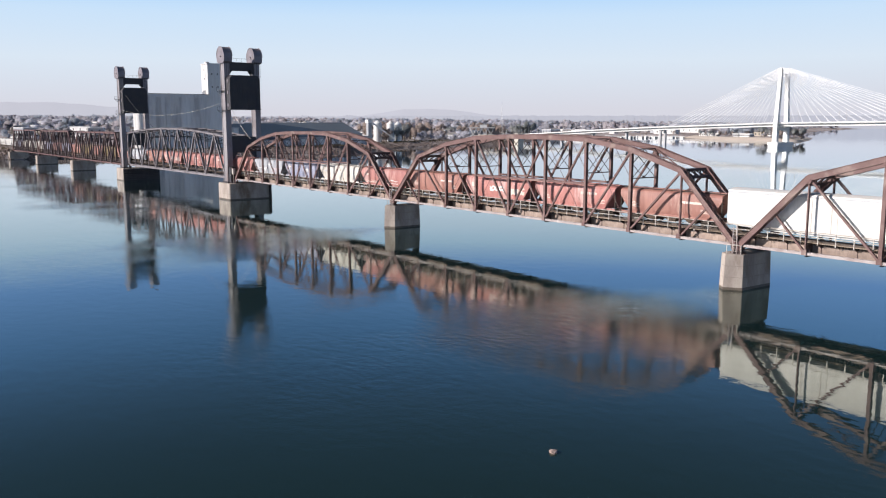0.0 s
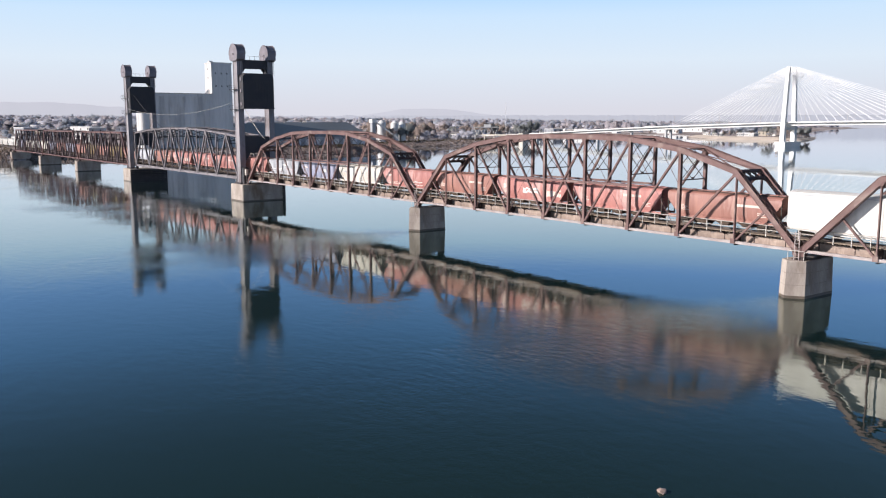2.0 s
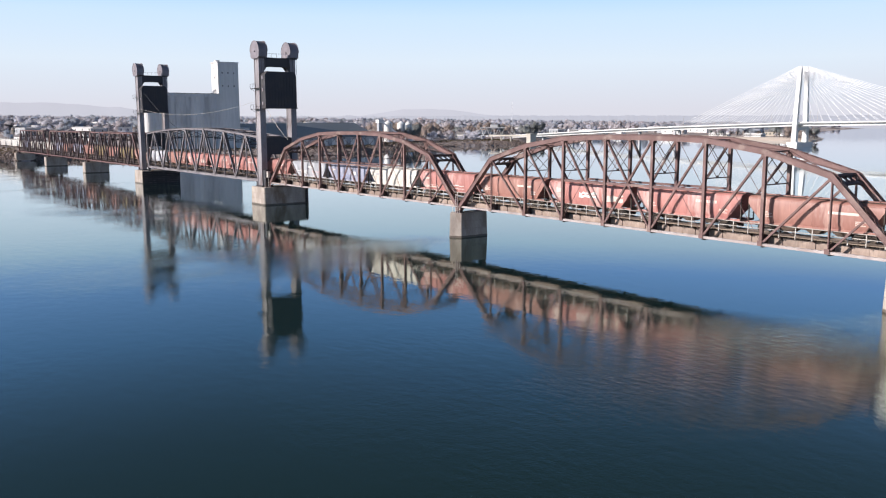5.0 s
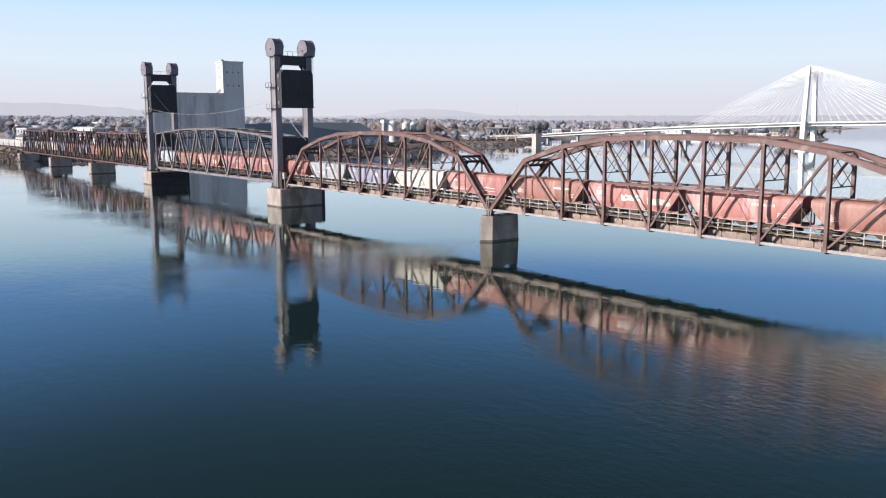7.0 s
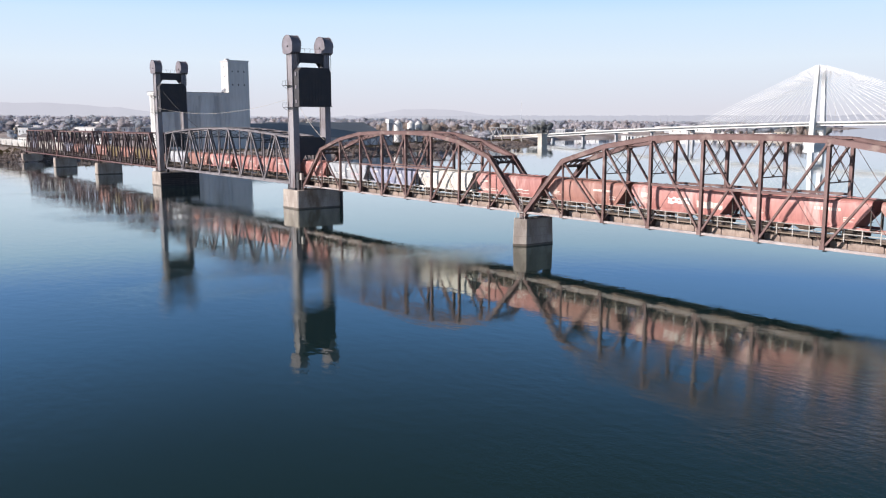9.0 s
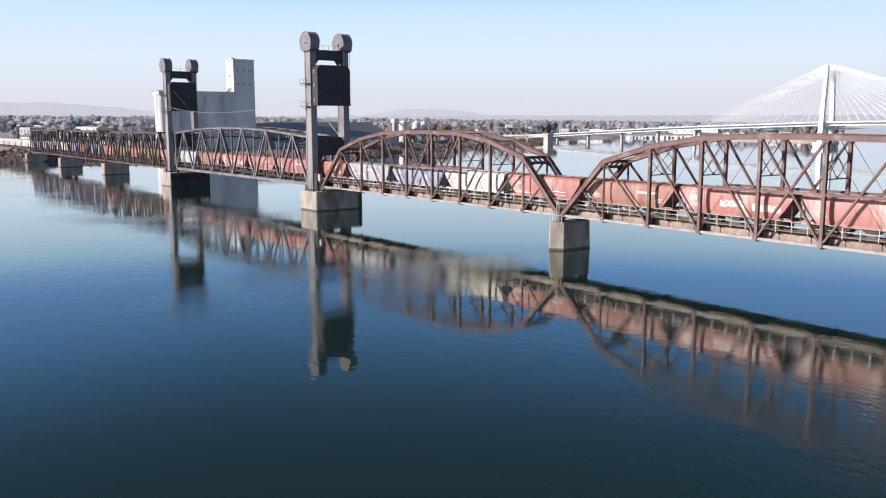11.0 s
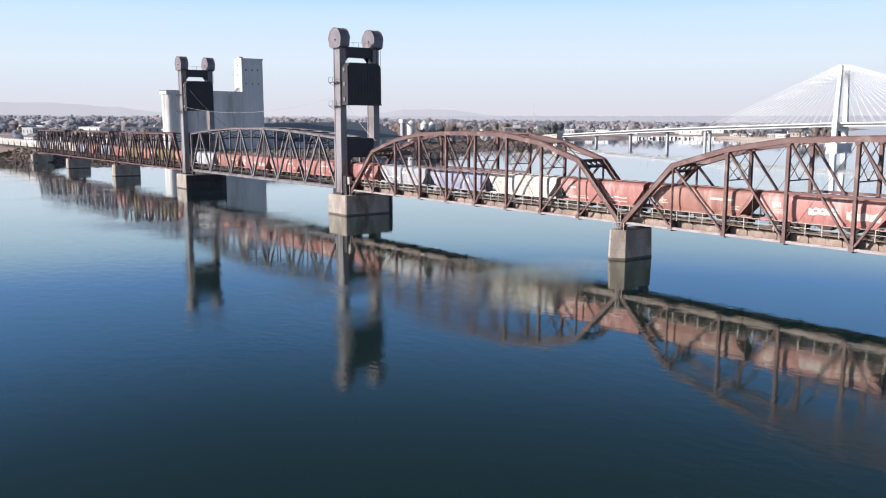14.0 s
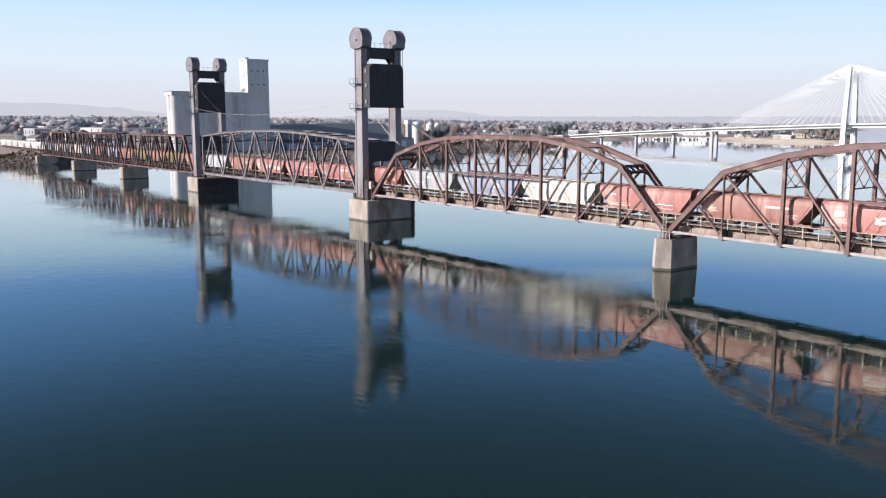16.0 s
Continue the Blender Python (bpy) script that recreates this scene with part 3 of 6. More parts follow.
def lift_tower(x, side):
    """A lift tower: two box legs, portal beam, sheave hoods, hung counterweight. side: +1 where the weight hangs towards +x."""
    t = thing("lift_tower", (x, 0, BASE), label="dark sooty steel lift tower with rounded sheave hoods", category="lift tower", group="lift towers")
    near, far = (-1.3, 0.2), (7.2, 8.7)
    for y0, y1 in (near, far):
        s = Shape()
        # leg: plates with edge angles, open lattice hinted by recessed web
        s.box((-1.25, y0 + 0.12, 0.004), (1.25, y1 - 0.12, 31.75))
        for xx in (-1.38, 1.10):
            s.box((xx, y0, 0.004), (xx + 0.28, y1, 31.7))
        for z in range(2, 30, 2):
            s.box((-1.12, y0 + 0.06, z), (1.12, y1 - 0.06, z + 0.12))
        part("leg", s, TOWER_GREY, t, "sooty grey riveted box leg")
        s = Shape()
        s.box((-1.9, y0 - 0.35, -0.004 + 0.01), (1.9, y1 + 0.35, 0.35))
        part("leg_base", s, BLACK_STEEL, t)
        # hood over the sheave: a half drum on a straight skirt
        hood = Shape()
        r, yc = 2.55, (y0 + y1) / 2
        for o, thick in ((0.0, 2.3),):
            outline = [(-r * math.cos(a), yc - thick / 2, 33.4 + r * math.sin(a)) for a in [math.pi * k / 24 for k in range(25)]]
            outline = [(-r * 0.93, yc - thick / 2, 32.1)] + outline + [(r * 0.93, yc - thick / 2, 32.1), (r * 0.6, yc - thick / 2, 31.7), (-r * 0.6, yc - thick / 2, 31.7)]
            hood.prism(outline, (0, thick, 0))
        part("sheave_hood", hood, HOOD, t, "grey rounded steel sheave hood", smooth=True)
        for yy in (yc - 1.2, yc + 1.06):
            rim = Shape()
            for k in range(24):
                a, b = math.pi * k / 24, math.pi * (k + 1) / 24
                rim.beam((-2.6 * math.cos(a), yy + 0.07, 33.4 + 2.6 * math.sin(a)), (-2.6 * math.cos(b), yy + 0.07, 33.4 + 2.6 * math.sin(b)), 0.14, 0.1)
            part("hood_rim", rim, HOOD, t)
        part("sheave_axle", Shape().tube((0.3, yc - 1.35, 33.4), (0.3, yc + 1.35, 33.4), 0.16, sides=10), BLACK_STEEL, t)
        if y0 < 0:
            for z in (19.3, 24.4):
                s = Shape().box((-2.1, y0 - 0.9, z), (1.2, y0 - 0.02, z + 0.08))
                for xx in (-2.1, -0.4, 1.15):
                    s.beam((xx, y0 - 0.88, z), (xx, y0 - 0.88, z + 1.1), 0.06, 0.06, (1, 0, 0))
                s.beam((-2.1, y0 - 0.88, z + 1.1), (1.2, y0 - 0.88, z + 1.1), 0.06, 0.06)
                s.beam((-2.0, y0 - 0.85, z), (-0.6, y0 - 0.02, z - 0.9), 0.08, 0.08)
                part("platform", s, BLACK_STEEL, t)
    s = Shape()
    for xx in (-1.0, 1.0):
        s.box((xx - 0.12, near[1], 29.9), (xx + 0.12, far[0], 32.0))
    s.box((-1.2, near[1], 31.9), (1.2, far[0], 32.0))
    s.box((-1.2, near[1], 29.85), (1.2, far[0], 29.95))
    part("portal_beam", s, BLACK_STEEL, t)
    for y in (near[1] - 0.05, far[0] + 0.05):
        sg = 1 if y < 3 else -1
        for xx in (-1.0, 1.0):
            s = Shape().prism([(xx - 0.1, y, 30.0), (xx - 0.1, y + sg * 1.1, 30.0), (xx - 0.1, y, 28.6)], (0.2, 0, 0))
            part("knee_brace", s, BLACK_STEEL, t)
    s = Shape()
    for y in (1.0, 2.4, 3.8, 5.2, 6.4):
        s.beam((0.9, y, 32.0), (0.9, y, 33.0), 0.05, 0.05, (1, 0, 0))
    s.beam((0.9, 0.4, 33.0), (0.9, 7.0, 33.0), 0.05, 0.05)
    part("top_railing", s, BLACK_STEEL, t)
    # lower cross frame over the track
    for xx in (-1.0, 1.0):
        part("lower_portal", Shape().box((xx - 0.15, near[1], 8.2), (xx + 0.15, far[0], 12.2)), BLACK_STEEL, t)
    for z in (8.1, 9.5, 10.8, 12.2):
        part("portal_floor", Shape().box((-0.84, near[1], z - 0.08), (0.84, far[0], z + 0.08)), BLACK_STEEL, t)
    for sg, y in ((1, near[1]), (-1, far[0])):
        part("portal_knee", Shape().prism([(0.9, y, 8.2), (0.9, y + sg * 1.6, 8.2), (0.9, y, 5.6)], (0.2, 0, 0)), BLACK_STEEL, t)
    # counterweight with ribs and side guides
    s = Shape()
    c0, c1 = (1.45, 4.0) if side > 0 else (-4.0, -1.45)
    s.prism([(c0, -0.95, 19.6), (c0, 7.55, 19.6), (c0, 7.55, 27.5), (c0, 7.0, 28.3), (c0, -0.4, 28.3), (c0, -0.95, 27.6)], (c1 - c0, 0, 0))
    weight = part("counterweight", s, BLACK_STEEL, t, "black ribbed steel counterweight box")
    for k in range(11):
        y = -0.62 + k * 0.79
        for xx in (c0 - 0.07, c1 - 0.05):
            part("rib", Shape().box((xx, y - 0.06, 19.7), (xx + 0.12, y + 0.06, 27.45)), BLACK_STEEL, weight)
    for z in (19.45, 28.2):
        part("edge_plate", Shape().box((c0 - 0.1, -1.05 if z < 25 else -0.3, z), (c1 + 0.1, 7.65 if z < 25 else 6.9, z + 0.25)), BLACK_STEEL, weight)
    for y in (-1.12, 7.5):
        for z in (20.3, 23.6, 26.6):
            part("guide_shoe", Shape().box(((c0 + c1) / 2 - 0.3, y, z), ((c0 + c1) / 2 + 0.3, y + 0.24, z + 0.8)), HOOD, weight)
    for yc in (-0.55, 7.95):
        s = Shape()
        for o in (-0.5, 0, 0.5):
            s.tube((side * 2.4, yc + o, 28.0), (side * 2.4, yc + o, 32.0), 0.05, sides=6)
        part("hoist_rope", s, BLACK_STEEL, t)
    return t


TOWER_A, TOWER_B = -177.2, -80.9
lift_tower(TOWER_B, 1)
lift_tower(TOWER_A, 1)


# drooping power lines between the towers
def drooping(name, a, b, sag, r, material, label):
    a, b = Vector(a), Vector(b)
    along_ = (b - a).normalized()
    out = along_.cross(Vector((0, 0, 1))).normalized()
    rise = out.cross(along_)
    rings = []
    for k in range(25):
        p = a.lerp(b, k / 24) - Vector((0, 0, sag * 4 * (k / 24) * (1 - k / 24)))
        rings.append([p + out * r * math.cos(g) + rise * r * math.sin(g) for g in (0, 1.257, 2.513, 3.77, 5.027)])
    s = Shape().loft(rings)
    return tagged(part(name, s, material), label=label, category="cable")


drooping("power_cable", (TOWER_A + 1.6, -1.4, 25.2), (TOWER_B - 1.6, -1.4, 25.6), 2.6, 0.035, PALE_STEEL, "thin pale power cable slung between the lift towers")
drooping("hanging_cable", (TOWER_A + 1.6, 0.0, 31.5), (LIFT_A + 30, 0.3, 18.4), 1.0, 0.05, BLACK_STEEL, "thin dark cable from tower down to lift span")
drooping("hanging_cable", (TOWER_B + 1.4, 0.4, 24.0), (TOWER_B + 13.0, 0.4, 16.3), 0.6, 0.05, PALE_STEEL, "thin pale cable from tower down to truss")


# ---- piers ----
def pier(plan, place, label, top=BASE, batter=0.06):
    """A battered concrete shaft over a plan of corners given anticlockwise round the place."""
    t = thing("bridge_pier", (*place, 0), label=label, category="bridge pier", group="piers of the railway bridge")
    tall = top + 6.0

    def ring(z, out=0.0):
        grow = batter * (top - z) / tall * 2.4 + out
        return [(x + grow * (1 if x > 0 else -1), y + grow * (1 if y > 0 else -1), z) for x, y in plan]
    part("pier_shaft", Shape().loft([ring(-6), ring(0.5), ring(top - 0.10), ring(top, -0.06)]), CONCRETE, t, "stained weathered concrete shaft")
    part("tide_band", Shape().loft([ring(-0.8, 0.012), ring(0.32, 0.012)]), CONCRETE_WET, t, "dark wet band at the waterline")
    for z in (1.55, 2.95):
        part("pour_joint", Shape().loft([ring(z, 0.010), ring(z + 0.035, 0.010)]), CONCRETE_JOINT, t)
    return t


def blunt(x0, x1, y0, y1, c=0.22):
    """A rectangle with nipped corners, centred, and its centre."""
    a, b = (x1 - x0) / 2, (y1 - y0) / 2
    return [(-a + c, -b), (a - c, -b), (a, -b + c), (a, b - c), (a - c, b), (-a + c, b), (-a, b - c), (-a, -b + c)], ((x0 + x1) / 2, (y0 + y1) / 2)


PLAIN = "pale weathered concrete pier standing in the river"
for x in (-0.3, JOINT - 0.3, 2 * JOINT - 0.3):
    # pointed cutwaters up and down the stream
    pier([(-1.45, -2.85), (-0.1, -4.0), (1.55, -2.75), (1.55, 3.0), (0.05, 4.1), (-1.45, 2.95)], (x - 0.45, 2.35), PLAIN, batter=0.1)
pier(*blunt(-83.6, -75.9, -2.5, 9.6), "broad pale concrete pier under the lift tower", batter=0.08)
pier(*blunt(-180.8, -172.4, -2.5, 9.6), "broad pale concrete pier under the far lift tower", batter=0.08)
for x in (-252.6, -324.6):
    pier(*blunt(x - 2.0, x + 2.0, -1.6, 8.0), PLAIN)
pier(*blunt(-400.0, -394.6, -2.0, 8.0), "concrete abutment at the end of the railway bridge")

# tarred timber fender on the channel side of the far tower's pier
t = thing("pier_fender", (-171.9, 3.5, 0), label="black tarred timber fender along the pier", category="fender")
for k in range(9):
    y = -5.9 + k * 1.55
    part("pile", Shape().tube((0, y, -6), (0, y, 4.1 if k < 8 else 4.9), 0.24, sides=10), FENDER, t)
for k in range(7):
    part("plank", Shape().box((0.22, -6.1, -0.2 + k * 0.62), (0.38, 6.5, 0.36 + k * 0.62)), FENDER, t)

# stacked timber bumpers at the corners of the near tower's pier
for x, y in ((-83.98, -1.6), (-75.55, 9.0)):
    t = thing("corner_fender", (x, y, 0), label="black timber post with stacked bumper blocks at the pier corner", category="fender", group="corner fenders")
    part("pile", Shape().tube((0, 0, -5), (0, 0, 4.2), 0.16, sides=10), FENDER, t)
    for k in range(6):
        part("bumper_block", Shape().box((-0.30, -0.32, 0.35 + k * 0.62), (0.22, 0.32, 0.75 + k * 0.62)), FENDER, t)

# drive cabinet and switch box beside the near tower's leg
t = thing("drive_cabinet", (-78.6, -0.45, BASE), label="tall dark steel drive cabinet standing beside the tower leg", category="cabinet")
part("body", Shape().box((-0.7, -0.65, 0.15), (0.7, 0.65, 4.2)), BLACK_STEEL, t)
part("base_plinth", Shape().box((-0.8, -0.75, 0.004), (0.8, 0.75, 0.15)), PORTAL, t)
part("roof_plate", Shape().prism([(-0.8, -0.8, 4.2), (-0.8, 0.8, 4.2), (-0.8, 0.0, 4.45)], (1.6, 0, 0)), BLACK_STEEL, t)
door = part("door", Shape().box((-0.55, -0.69, 0.5), (0.55, -0.652, 3.9)), BLACK_STEEL, t)
part("handle", Shape().box((0.32, -0.75, 2.0), (0.38, -0.692, 2.4)), PALE_STEEL, door)
t = thing("switch_box", (-77.2, -0.7, BASE), label="pale grey steel switch box on a thin post", category="switch box")
part("post", Shape().tube((0, 0, 0.004), (0, 0, 2.4), 0.06, sides=8), PALE_STEEL, t)
part("box_body", Shape().box((-0.45, -0.3, 2.4), (0.45, 0.3, 3.9)), PALE_STEEL, t)
part("box_lid", Shape().box((-0.5, -0.36, 3.9), (0.5, 0.36, 3.98)), CHORD, t)

# access ladders where the spans meet on the piers
ladder = thing("access_ladder", label="pale steel access ladder with a hand rail on the pier top", category="ladder", group="ladders on the piers")
for x in (-0.28, 0.28):
    part("stile", Shape().beam((x, 0, 0.004), (x, 0, 3.3), 0.08, 0.08, (1, 0, 0)), CHORD, ladder)
for k in range(8):
    part("rung", Shape().beam((-0.28, 0, 0.35 + k * 0.4), (0.28, 0, 0.35 + k * 0.4), 0.05, 0.05), CHORD, ladder)
part("hand_rail", Shape().beam((-1.0, -0.12, 1.1), (1.0, -0.12, 1.1), 0.06, 0.06), PALE_STEEL, ladder)
for x in (-1.0, 1.0):
    part("rail_post", Shape().beam((x, -0.12, 0.004), (x, -0.12, 1.1), 0.06, 0.06, (1, 0, 0)), PALE_STEEL, ladder)
ladder.matrix_basis = Matrix.Translation((-0.35, -0.62, BASE))
copy_thing(ladder, Matrix.Translation((JOINT - 0.35, -0.62, BASE)))

# ---- track, walkway ----
TRACK_A, TRACK_B, MID = -560.0, 2 * JOINT - 1.0, FAR / 2
track = thing("railway_track", (0, MID, 0), label="single railway track on timber ties across the bridge", category="railway track", kind="structure")
for y in (-0.72, 0.72):
    s = Shape()
    s.box((TRACK_A, y - 0.035, RAIL_Z - 0.06), (TRACK_B, y + 0.035, RAIL_Z))
    s.box((TRACK_A, y - 0.01, RAIL_Z - 0.15), (TRACK_B, y + 0.01, RAIL_Z - 0.06))
    s.box((TRACK_A, y - 0.07, RAIL_Z - 0.18), (TRACK_B, y + 0.07, RAIL_Z - 0.15))
    part("rail", s, RAIL, track)
s, x = Shape(), -400.0
while x < TRACK_B:
    s.box((x - 0.12, -1.5, RAIL_Z - 0.42), (x + 0.12, 1.5, RAIL_Z - 0.184))
    x += 0.45
ob = part("tie", s, TIE, track)
ob["kind"] = "stuff"

walk_way = thing("walkway", (0, 0.62, 0), label="narrow plank walkway over a tan girder with pale pipe railing", category="walkway", kind="structure")
GIRDER = mat("tan_weathered_girder_plate", (0.37, 0.285, 0.235), 0.8, 0, (0.20, 0.145, 0.12), 0.5, 0.9, 7, 0.3, 0.3, 8, stretch=(1, 1, 0.4), third=(0.17, 0.12, 0.10), third_at=0.58, third_scale=0.5, random_amount=0.2)
BOARD = Shape().box((-2.085, 0.79, 5.42), (2.085, 0.85, 6.66)).box((-2.085, 0.70, 5.38), (2.085, 0.85, 5.42)).mesh("girder_plate", GIRDER)
STIFF = Shape().box((-0.035, 0.72, 5.44), (0.035, 0.788, 6.6)).prism([(-0.05, 0.0, 6.56), (-0.05, 0.788, 6.56), (-0.05, 0.788, 6.1)], (0.1, 0, 0)).mesh("walk_bracket", PORTAL)
PLANK = Shape().box((-2.08, -0.08, 6.665), (2.08, 0.86, 6.735)).mesh("walk_plank", TIMBER)
POST = Shape().box((-0.05, -0.04, 6.5), (0.05, 0.04, 7.95)).mesh("railing_post", PALE_STEEL)
x = -75.0
while x < 2 * JOINT - 4:
    for name, me, dy in (("girder_plate", BOARD, 0.0), ("walk_plank", PLANK, 0.0), ("railing_post", POST, -0.125), ("walk_bracket", STIFF, 0.0)):
        ob = new(name, me)
        ob.parent = walk_way
        ob.location = (x + 2.1, dy, 0)
    ob = new("railing_post", POST)
    ob.parent = walk_way
    ob.location = (x + 4.2, -0.125, 0)
    x += 4.2
for z in (7.35, 7.92):
    part("railing_pipe", Shape().tube((-75, -0.125, z), (x, -0.125, z), 0.055, sides=6), PALE_STEEL, walk_way)

# ---- the freight train ----
def paint(name, color, second, third=None, at=0.63):
    return mat(name, color, 0.5, 0.0, second, 0.9, 0.9, 5, 0.16, stretch=(1, 1, 0.22), third=third, third_at=at, third_scale=0.7, random_amount=0.12)


RED = paint("faded_red_car_paint", (0.48, 0.215, 0.19), (0.35, 0.145, 0.128), (0.55, 0.34, 0.31), 0.59)
WHITE = paint("white_car_paint", (0.80, 0.78, 0.75), (0.68, 0.66, 0.62), (0.55, 0.47, 0.38), 0.70)
CREAM = paint("cream_car_paint", (0.72, 0.69, 0.64), (0.60, 0.56, 0.50), (0.42, 0.35, 0.28), 0.66)
GREY = paint("grey_car_paint", (0.50, 0.51, 0.54), (0.40, 0.41, 0.44), (0.62, 0.62, 0.64))
LILAC = paint("blue_grey_car_paint", (0.36, 0.37, 0.47), (0.27, 0.28, 0.37), (0.5, 0.5, 0.56))
YELLOW = paint("dull_yellow_car_paint", (0.33, 0.25, 0.125), (0.22, 0.165, 0.09), (0.18, 0.14, 0.10))
UNDER = mat("grimy_black_undercarriage", (0.05, 0.042, 0.036), 0.7, 0.2, (0.10, 0.075, 0.055), 1.2, 0.7)
GRIME = mat("brown_caked_grime", (0.19, 0.135, 0.105), 0.85, 0, (0.10, 0.075, 0.06), 1.4, 0.8, 7, 0.3)
LETTER = mat("pale_car_marking", (0.72, 0.62, 0.55), 0.6, 0, (0.6, 0.45, 0.38), 1.5, 0.6)


def side_curve(half, z0, z1, roof, n=6):
    """Half cross-section of a car body, from the bottom up: slightly bowed side, rounded eave, arched roof."""
    pts = [(half * 0.86, z0), (half * 0.97, z0 + (z1 - z0) * 0.2), (half, z0 + (z1 - z0) * 0.5), (half * 0.985, z0 + (z1 - z0) * 0.8), (half * 0.93, z1)]
    return pts + [(half * 0.93 * math.cos(a) ** 0.8, z1 + roof * math.sin(a)) for a in [math.pi / 2 * k / n for k in range(1, n + 1)]]


def hopper_car(body_mat, label, ribs=False, marks=()):
    """A covered hopper: bowed body with sloping end sheets, roof hatch, hopper outlets, open end platforms, two trucks."""
    t = thing("hopper_car", label=label, category="freight car", group="freight cars of the train")
    L, half, z0, z1, roof = 8.35, 1.58, 1.28, 4.12, 0.42
    prof = side_curve(half, z0, z1, roof)
    ring = [(y, z) for y, z in prof] + [(-y, z) for y, z in prof[::-1][1:]]
    rise = 1.9                     # how far the end sheets slope inwards
    span_z = (z1 - z0) * 0.74

    def inset(z):
        if z > z0 + span_z:
            return 0.0
        return rise * (1 - (z - z0) / span_z)
    s = Shape()
    rings = []
    for k in range(9):
        f = -1 + 2 * k / 8
        rings.append([(f * (L - inset(z)), y, z) for y, z in ring])
    s.loft(rings)
    part("body", s, body_mat, t, smooth=True)
    if ribs:
        for k in range(13):
            x = -L + 0.5 + k * (2 * L - 1.0) / 12
            s = Shape()
            for sg in (1, -1):
                pts = [(y * sg, z) for y, z in prof[:5] if abs(x) < L - inset(z) + 0.1]
                for (ya, za), (yb, zb) in zip(pts, pts[1:]):
                    s.beam((x, ya + sg * 0.04, za), (x, yb + sg * 0.04, zb), 0.12, 0.1, (0, 1, 0))
            if s.v:
                part("side_rib", s, body_mat, t)
    # eave rail and roof walk
    s = Shape()
    for sg in (1, -1):
        s.box((-L, sg * (half * 0.93) - 0.05, z1 - 0.05), (L, sg * (half * 0.93) + 0.05, z1 + 0.07))
    part("eave_rail", s, body_mat, t)
    s = Shape()
    zr = z1 + roof
    s.box((-L + 0.2, -0.38, zr - 0.06), (L - 0.2, 0.38, zr + 0.1))
    for k in range(9):
        x = -L + 1.2 + k * (2 * L - 2.4) / 8
        s.box((x - 0.06, -0.5, zr + 0.02), (x + 0.06, 0.5, zr + 0.17))
    part("hatch_trough", s, body_mat, t)
    s = Shape()
    for sg in (1, -1):
        s.box((-L - 0.3, sg * 0.75 - 0.25, zr - 0.02), (L + 0.3, sg * 0.75 + 0.25, zr + 0.03))
    part("roof_walk", s, UNDER, t)
    # sill and outlets
    s = Shape()
    for sg in (1, -1):
        s.box((-L + 0.1, sg * 1.36 - 0.07, 1.05), (L - 0.1, sg * 1.36 + 0.07, 1.30))
    s.box((-L - 0.45, -0.32, 0.72), (L + 0.45, 0.32, 1.04))
    part("side_sill", s, body_mat, t)
    for x in (-3.3, 0.0, 3.3):
        s = Shape()
        s.loft([[(x - 1.55, -1.3, 1.3), (x + 1.55, -1.3, 1.3), (x + 1.55, 1.3, 1.3), (x - 1.55, 1.3, 1.3)],
                [(x - 0.45, -0.7, 0.35), (x + 0.45, -0.7, 0.35), (x + 0.45, 0.7, 0.35), (x - 0.45, 0.7, 0.35)]])
        part("hopper_outlet", s, GRIME, t, "grimy brown steel hopper outlet")
    for e in (1, -1):
        s = Shape()
        for y in (-1.4, 1.4):
            s.beam((e * (L - 0.05), y, 1.1), (e * (L - 0.05), y, z1 - 0.1), 0.12, 0.12, (1, 0, 0))
            s.beam((e * (L - 1.9), y, 1.2), (e * (L - 0.7), y, z1 - 1.1), 0.09, 0.09, (0, 1, 0))
            for k in range(7):
                s.beam((e * (L + 0.02), y - 0.45 * (1 if y > 0 else -1), 1.2 + k * 0.42), (e * (L + 0.02), y, 1.2 + k * 0.42), 0.04, 0.04)
        s.box((min(e * (L - 1.6), e * L), -1.4, 1.06), (max(e * (L - 1.6), e * L), 1.4, 1.14))
        part("end_frame", s, UNDER, t)
        s = Shape().box((min(e * (L + 0.2), e * (L + 0.62)), -0.16, 0.74), (max(e * (L + 0.2), e * (L + 0.62)), 0.16, 1.0))
        part("coupler", s, UNDER, t)
        truck = part("truck", Shape().box((e * (L - 2.3) - 0.25, -1.0, 0.45), (e * (L - 2.3) + 0.25, 1.0, 0.9)), UNDER, t)
        c = e * (L - 2.3)
        for y in (-1.02, 1.02):
            f = Shape()
            f.prism([(c - 1.15, y - 0.07, 0.42), (c - 0.45, y - 0.07, 0.28), (c + 0.45, y - 0.07, 0.28), (c + 1.15, y - 0.07, 0.42), (c + 1.15, y - 0.07, 0.62), (c + 0.4, y - 0.07, 0.82), (c - 0.4, y - 0.07, 0.82), (c - 1.15, y - 0.07, 0.62)], (0, 0.14, 0))
            part("side_frame", f, UNDER, truck)
        for dx in (-0.88, 0.88):
            for y in (-0.74, 0.74):
                part("wheel", Shape().tube((c + dx, y - 0.06, 0.46), (c + dx, y + 0.06, 0.46), 0.46, sides=18), UNDER, truck)
    def wall_y(z):
        return -(np.interp((z - z0) / (z1 - z0), [0, 0.2, 0.5, 0.8, 1.0], [half * 0.86, half * 0.97, half, half * 0.985, half * 0.93]) + 0.014)
